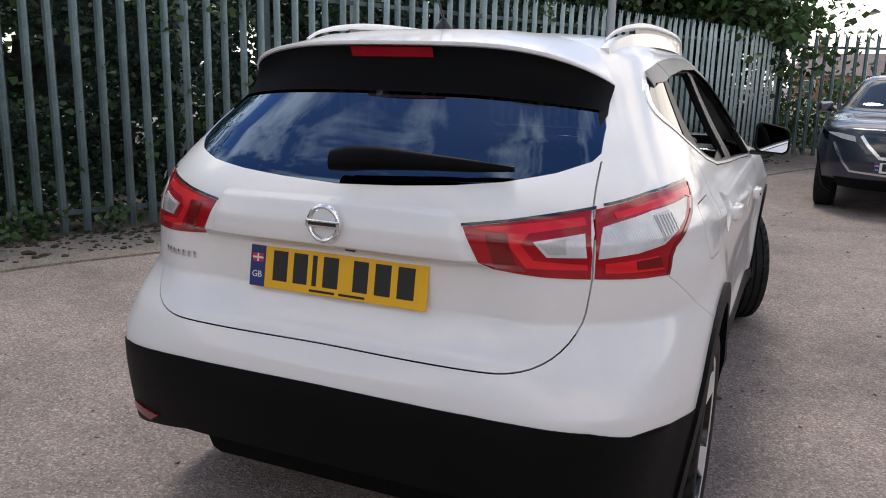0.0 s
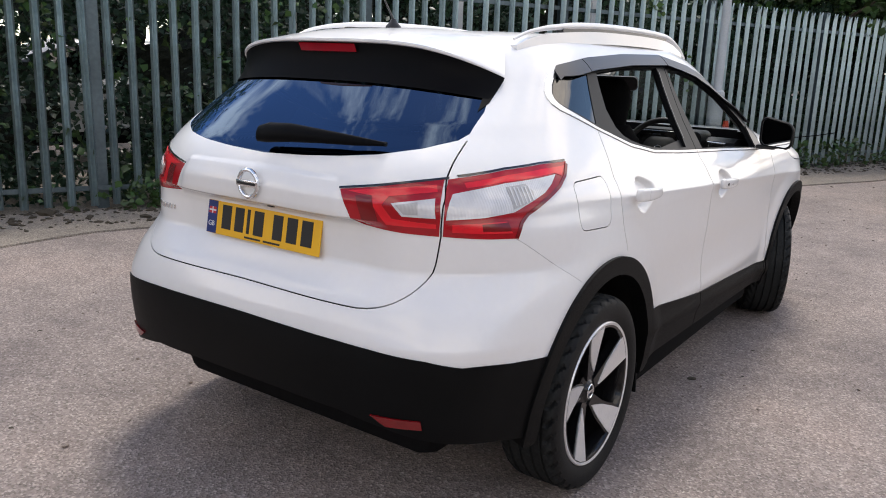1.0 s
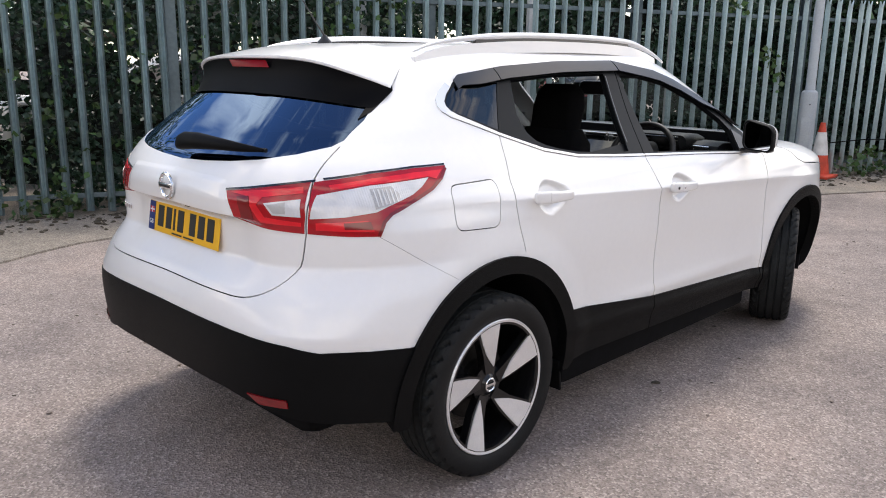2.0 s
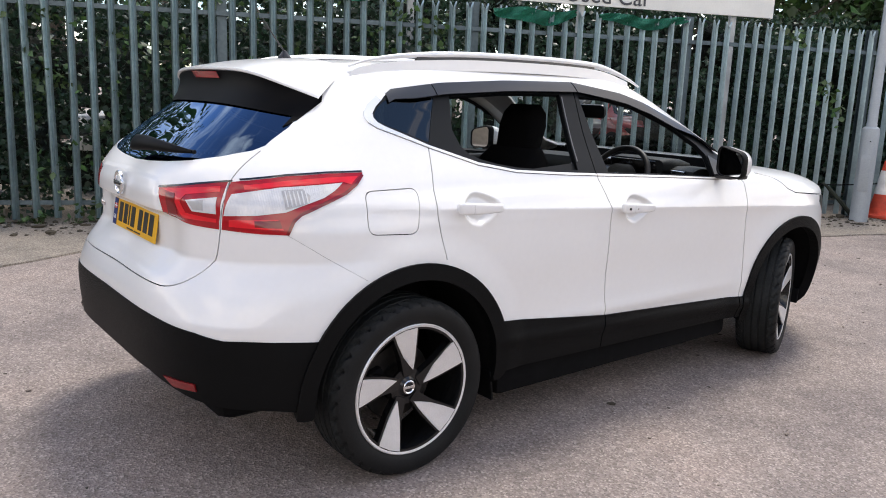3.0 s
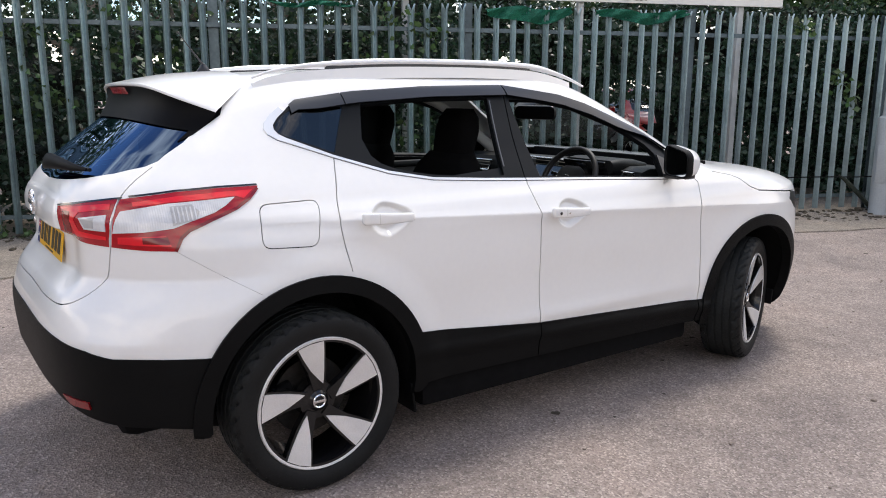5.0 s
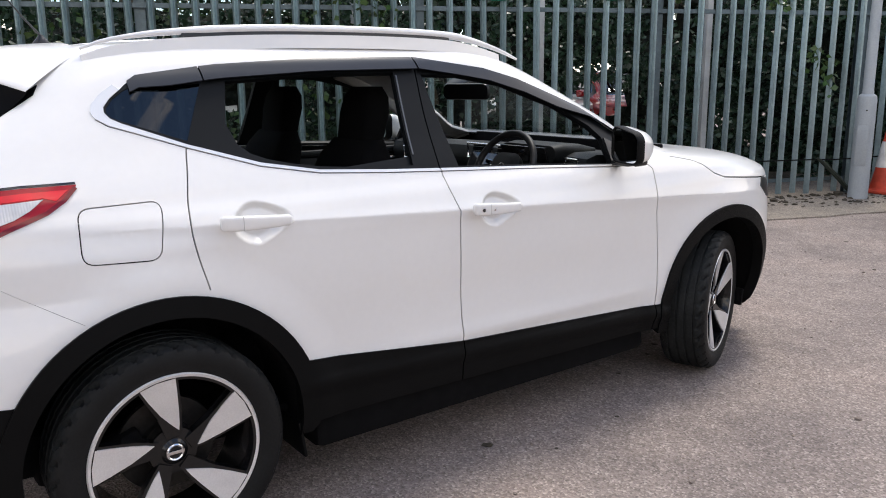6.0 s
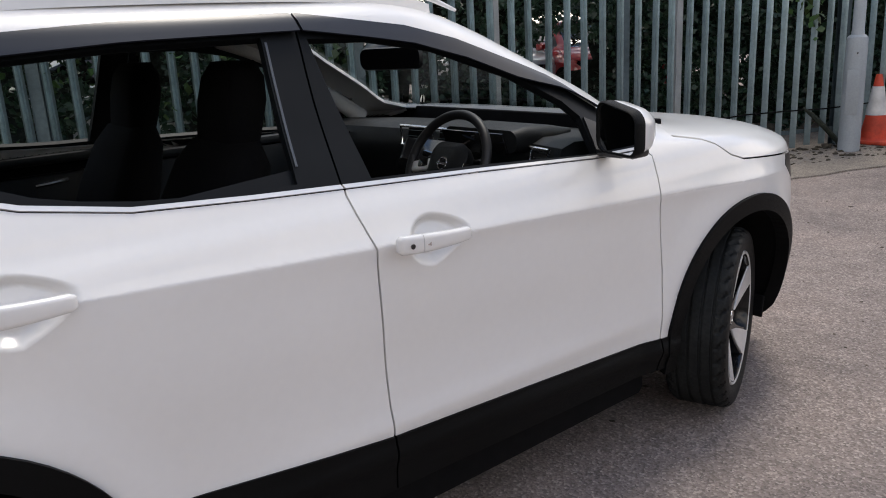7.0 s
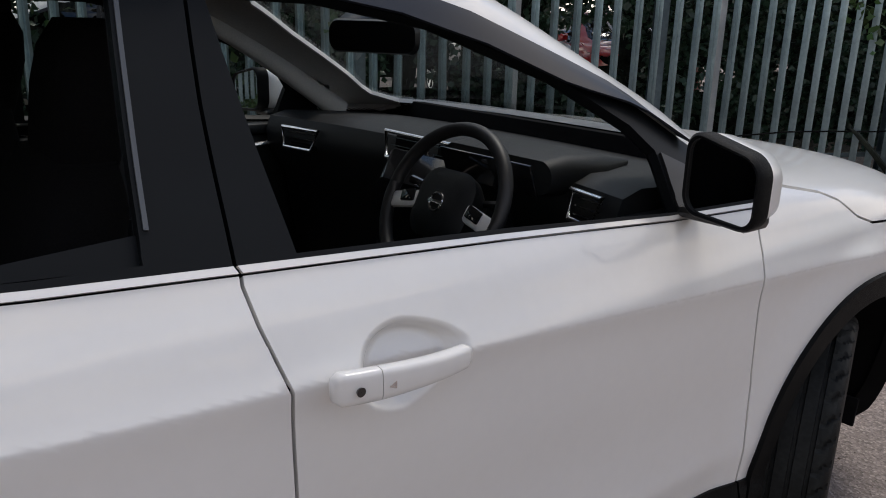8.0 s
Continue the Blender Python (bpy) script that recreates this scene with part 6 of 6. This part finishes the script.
# dark ragged sheet behind the leaves, put there as the hedge's inner shade
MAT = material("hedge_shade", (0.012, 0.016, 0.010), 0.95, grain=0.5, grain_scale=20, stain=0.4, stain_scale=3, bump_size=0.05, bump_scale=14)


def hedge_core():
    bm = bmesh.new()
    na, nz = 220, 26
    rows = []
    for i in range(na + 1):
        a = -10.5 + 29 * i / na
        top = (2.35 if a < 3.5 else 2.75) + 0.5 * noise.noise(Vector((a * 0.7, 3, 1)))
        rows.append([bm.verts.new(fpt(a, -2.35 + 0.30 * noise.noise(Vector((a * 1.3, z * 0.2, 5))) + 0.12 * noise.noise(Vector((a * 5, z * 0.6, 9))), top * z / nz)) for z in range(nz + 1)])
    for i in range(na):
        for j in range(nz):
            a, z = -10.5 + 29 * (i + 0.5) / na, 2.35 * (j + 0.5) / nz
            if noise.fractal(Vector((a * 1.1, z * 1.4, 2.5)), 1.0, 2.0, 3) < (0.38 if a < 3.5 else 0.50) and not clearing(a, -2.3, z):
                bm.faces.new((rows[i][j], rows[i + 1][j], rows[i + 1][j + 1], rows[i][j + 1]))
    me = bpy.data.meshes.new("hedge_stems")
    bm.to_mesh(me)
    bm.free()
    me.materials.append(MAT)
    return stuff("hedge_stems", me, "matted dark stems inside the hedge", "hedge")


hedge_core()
for a, z in ((9.05, 1.62), (9.28, 1.48), (8.55, 2.22), (3.55, 2.25), (4.05, 2.1)):
    c = np.array(fpt(a, 0.03, z)) + rng.normal(size=(26, 3)) * (0.07, 0.07, 0.08)
    stuff("climber", leaf_mesh("climber", c, 0.075, LEAF), "small leafy climber shoot on the fence", "climber")


def tree(x, y, height, spread, n, label, size=0.16, low=0.35, mat=None):
    t = thing("tree", label, "tree", pose(x, y, 0), group="trees behind the fences")
    bm = bmesh.new()
    tips = []
    tube(bm, [(0, 0, -0.1), (0.05, 0.03, height * 0.25), (-0.04, 0.08, height * 0.5), (0.05, 0.0, height * 0.8)], [height * 0.028, height * 0.022, height * 0.016, height * 0.006], 10)
    for k in range(11):
        a = k * 2.4 + x
        h0 = height * (low + 0.05 * k * 0.9)
        r = spread * (1.0 - 0.55 * (k / 11)) * random.uniform(0.75, 1.1)
        tip = Vector((r * math.cos(a), r * math.sin(a), min(height * 0.96, h0 + r * 0.55)))
        mid = Vector((tip.x * 0.5, tip.y * 0.5, h0 + (tip.z - h0) * 0.35))
        tube(bm, [(0, 0, h0), mid, tip], [height * 0.011, height * 0.007, height * 0.003], 7)
        tips += [mid * 0.4 + tip * 0.6, tip, tip + Vector((0, 0, r * 0.2))]
    tips += [Vector((0, 0, height * 0.92)), Vector((0.2, -0.2, height * 0.8))]
    part("trunk", bm, BARK, t)
    cen = []
    for q in tips:
        m = n // len(tips)
        c = rng.normal(size=(m, 3)) * np.array([spread * 0.23, spread * 0.23, spread * 0.17]) + np.array(q)
        cen.append(c)
    cen = np.vstack(cen)
    keepers = [i for i, c in enumerate(cen) if noise.noise(Vector(c) * 0.9) > -0.22]
    child(new("crown", leaf_mesh("crown", cen[keepers], size, mat or LEAF_TREE, 0.3)), t)
    return t


for a, o, h, sp, n in ((-4.0, -4.5, 7.0, 2.8, 4200), (0.8, -7.5, 8.5, 3.2, 4500), (5.2, -6.5, 7.5, 2.9, 4200), (9.2, -4.6, 7.0, 2.8, 4600), (12.6, -4.0, 6.2, 2.5, 4600), (15.6, -3.2, 5.2, 2.2, 4200), (12.0, -9.0, 9.0, 3.5, 4000), (18.6, -4.4, 5.6, 2.4, 3600), (16.4, -1.9, 5.4, 2.2, 9000), (13.9, -2.7, 6.4, 2.5, 9000), (3.0, -11.0, 9.0, 3.6, 4000), (-2.0, -12.0, 9.5, 3.8, 4000), (7.5, -12.0, 9.0, 3.6, 4000)):
    p = fpt(a, o)
    tree(p.x, p.y, h, sp, n, "broad-leaved tree in full leaf behind the fence", 0.17, 0.20)

stuff("bushes", leaf_mesh("bushes", np.array([(CORNER + Vector((0.96, 0.28, 0)) * a + Vector((-0.28, 0.96, 0)) * b + Vector((0, 0, z))) for a, b, z in zip(rng.uniform(-2, 18, 16000), rng.uniform(0.6, 5.0, 16000), rng.uniform(0.1, 1.0, 16000) * (0.6 + 1.4 * rng.random(16000)))]), 0.13, LEAF), "low green bushes behind the far fence", "bushes")

# rough grass bank beyond the corner
GRASS = material("rough_grass", (0.06, 0.085, 0.03), 0.95, grain=0.5, grain_scale=25, stain=0.35, stain_scale=1.2, bump_size=0.03, bump_scale=12)
bank = bmesh.new()
bmesh.ops.create_grid(bank, x_segments=40, y_segments=24, size=1)
for v in bank.verts:
    q = Vector((v.co.x * 14 + 9, v.co.y * 7 + 25.5, 0))
    q.z = 0.05 + 0.35 * max(0, 1 - abs(v.co.y) ** 2) + 0.12 * noise.noise(q * 0.7)
    v.co = q
ob = part("grass_bank", bank, GRASS, None)
tagged(ob, "rough green grass bank behind the far fence", "grass", kind="structure")

# far houses: brick walls, tiled roofs, chimneys
BRICK = material("house_brick", (0.26, 0.15, 0.11), 0.9, grain=0.15, grain_scale=8, stain=0.15, stain_scale=0.6)
TILE = material("roof_tile", (0.20, 0.16, 0.155), 0.85, grain=0.2, grain_scale=6, stain=0.15, stain_scale=0.5)
PANE = material("far_window", (0.05, 0.06, 0.07), 0.1)


def house(m, label):
    h = thing("house", label, "house", m, group="far houses")
    part("wall", box((11, 7, 2.5), (0, 0, 1.25), 0.02), BRICK, h)
    bm = bmesh.new()
    v = [bm.verts.new(p) for p in ((-5.8, -3.9, 2.4), (5.8, -3.9, 2.4), (5.8, 3.9, 2.4), (-5.8, 3.9, 2.4), (-5.0, 0, 4.6), (5.0, 0, 4.6))]
    for f in ((0, 1, 5, 4), (2, 3, 4, 5), (1, 2, 5), (3, 0, 4), (3, 2, 1, 0)):
        bm.faces.new([v[i] for i in f])
    roof = part("roof", bm, TILE, h, smooth=False)
    for x in (-3.8, 3.2):
        ch = part("chimney", box((0.9, 0.7, 1.6), (x, 0, 4.9), 0.03), BRICK, roof)
        for k in (-0.22, 0.22):
            b = bmesh.new()
            lathe(b, [(0.09, 5.7), (0.12, 5.7), (0.10, 6.05), (0.07, 6.05)], "z", 12, (x + k, 0, 0))
            part("chimney_pot", b, BRICK, roof)
    for x in (-3.6, -1.2, 1.2, 3.6):
        for z in (1.3,):
            w = part("window", box((1.1, 0.10, 1.15), (x, -3.53, z), 0.02), SIGN, h)
            part("pane", box((0.95, 0.06, 1.0), (x, -3.57, z), 0.0), PANE, w)
    return h


house(pose(6.6, 88, 0, 0, 0, -12), "brick terrace house with a brown tiled roof and chimneys")
house(pose(19.5, 90, 0, 0, 0, -12), "brick terrace house with a brown tiled roof and chimneys")
house(pose(33, 92, 0, 0, 0, -12), "brick terrace house with a brown tiled roof and chimneys")


# loose stones and bits of leaf litter on the tarmac
STONE = material("loose_stone", (0.20, 0.165, 0.14), 0.95, grain=0.3, grain_scale=300, vary=0.3)
LITTER = material("leaf_litter", (0.05, 0.040, 0.026), 0.9, grain=0.3, grain_scale=200)


def pebbles(name, n, size, mat, label, category, flatness, along_fence=False):
    ico = bmesh.new()
    bmesh.ops.create_icosphere(ico, subdivisions=1, radius=1.0)
    V0 = np.array([v.co[:] for v in ico.verts])
    F0 = np.array([[v.index for v in f.verts] for f in ico.faces])
    ico.free()
    s = size * np.exp(rng.normal(size=n) * 0.45)
    turn = rng.uniform(0, 2 * np.pi, n)
    x, y = rng.uniform(-2.6, 6.5, n), rng.uniform(-4.5, 10.5, n)
    if along_fence:
        a, o = rng.uniform(-9, 15, n), 0.02 + 0.75 * rng.random(n) ** 1.8
        x, y = -5.40 + FDIR.x * a + FNORM.x * o, FDIR.y * a + FNORM.y * o
    sx, sy = s * rng.uniform(0.7, 1.6, n), s
    a, b = V0[None, :, 0] * sx[:, None], V0[None, :, 1] * sy[:, None]
    c, d = np.cos(turn)[:, None], np.sin(turn)[:, None]
    jit = 1 + 0.25 * rng.normal(size=(n, len(V0)))
    V = np.stack([x[:, None] + (a * c - b * d) * jit, y[:, None] + (a * d + b * c) * jit, (0.4 + V0[None, :, 2]) * s[:, None] * flatness + (0.014 if along_fence else 0.0)], 2).reshape(-1, 3)
    F = (F0[None] + (np.arange(n) * len(V0))[:, None, None]).reshape(-1, 3)
    return stuff(name, mesh_of(name, V, F, mat, smooth=False), label, category)


pebbles("loose_grit", 5000, 0.0032, STONE, "loose grit and small stones on the tarmac", "grit", 0.8)
pebbles("leaf_litter", 2600, 0.016, LITTER, "dead leaves and dirt along the foot of the fence", "litter", 0.55, True)
pebbles("leaf_litter", 500, 0.0065, LITTER, "dark scraps of leaf litter on the tarmac", "litter", 0.25)
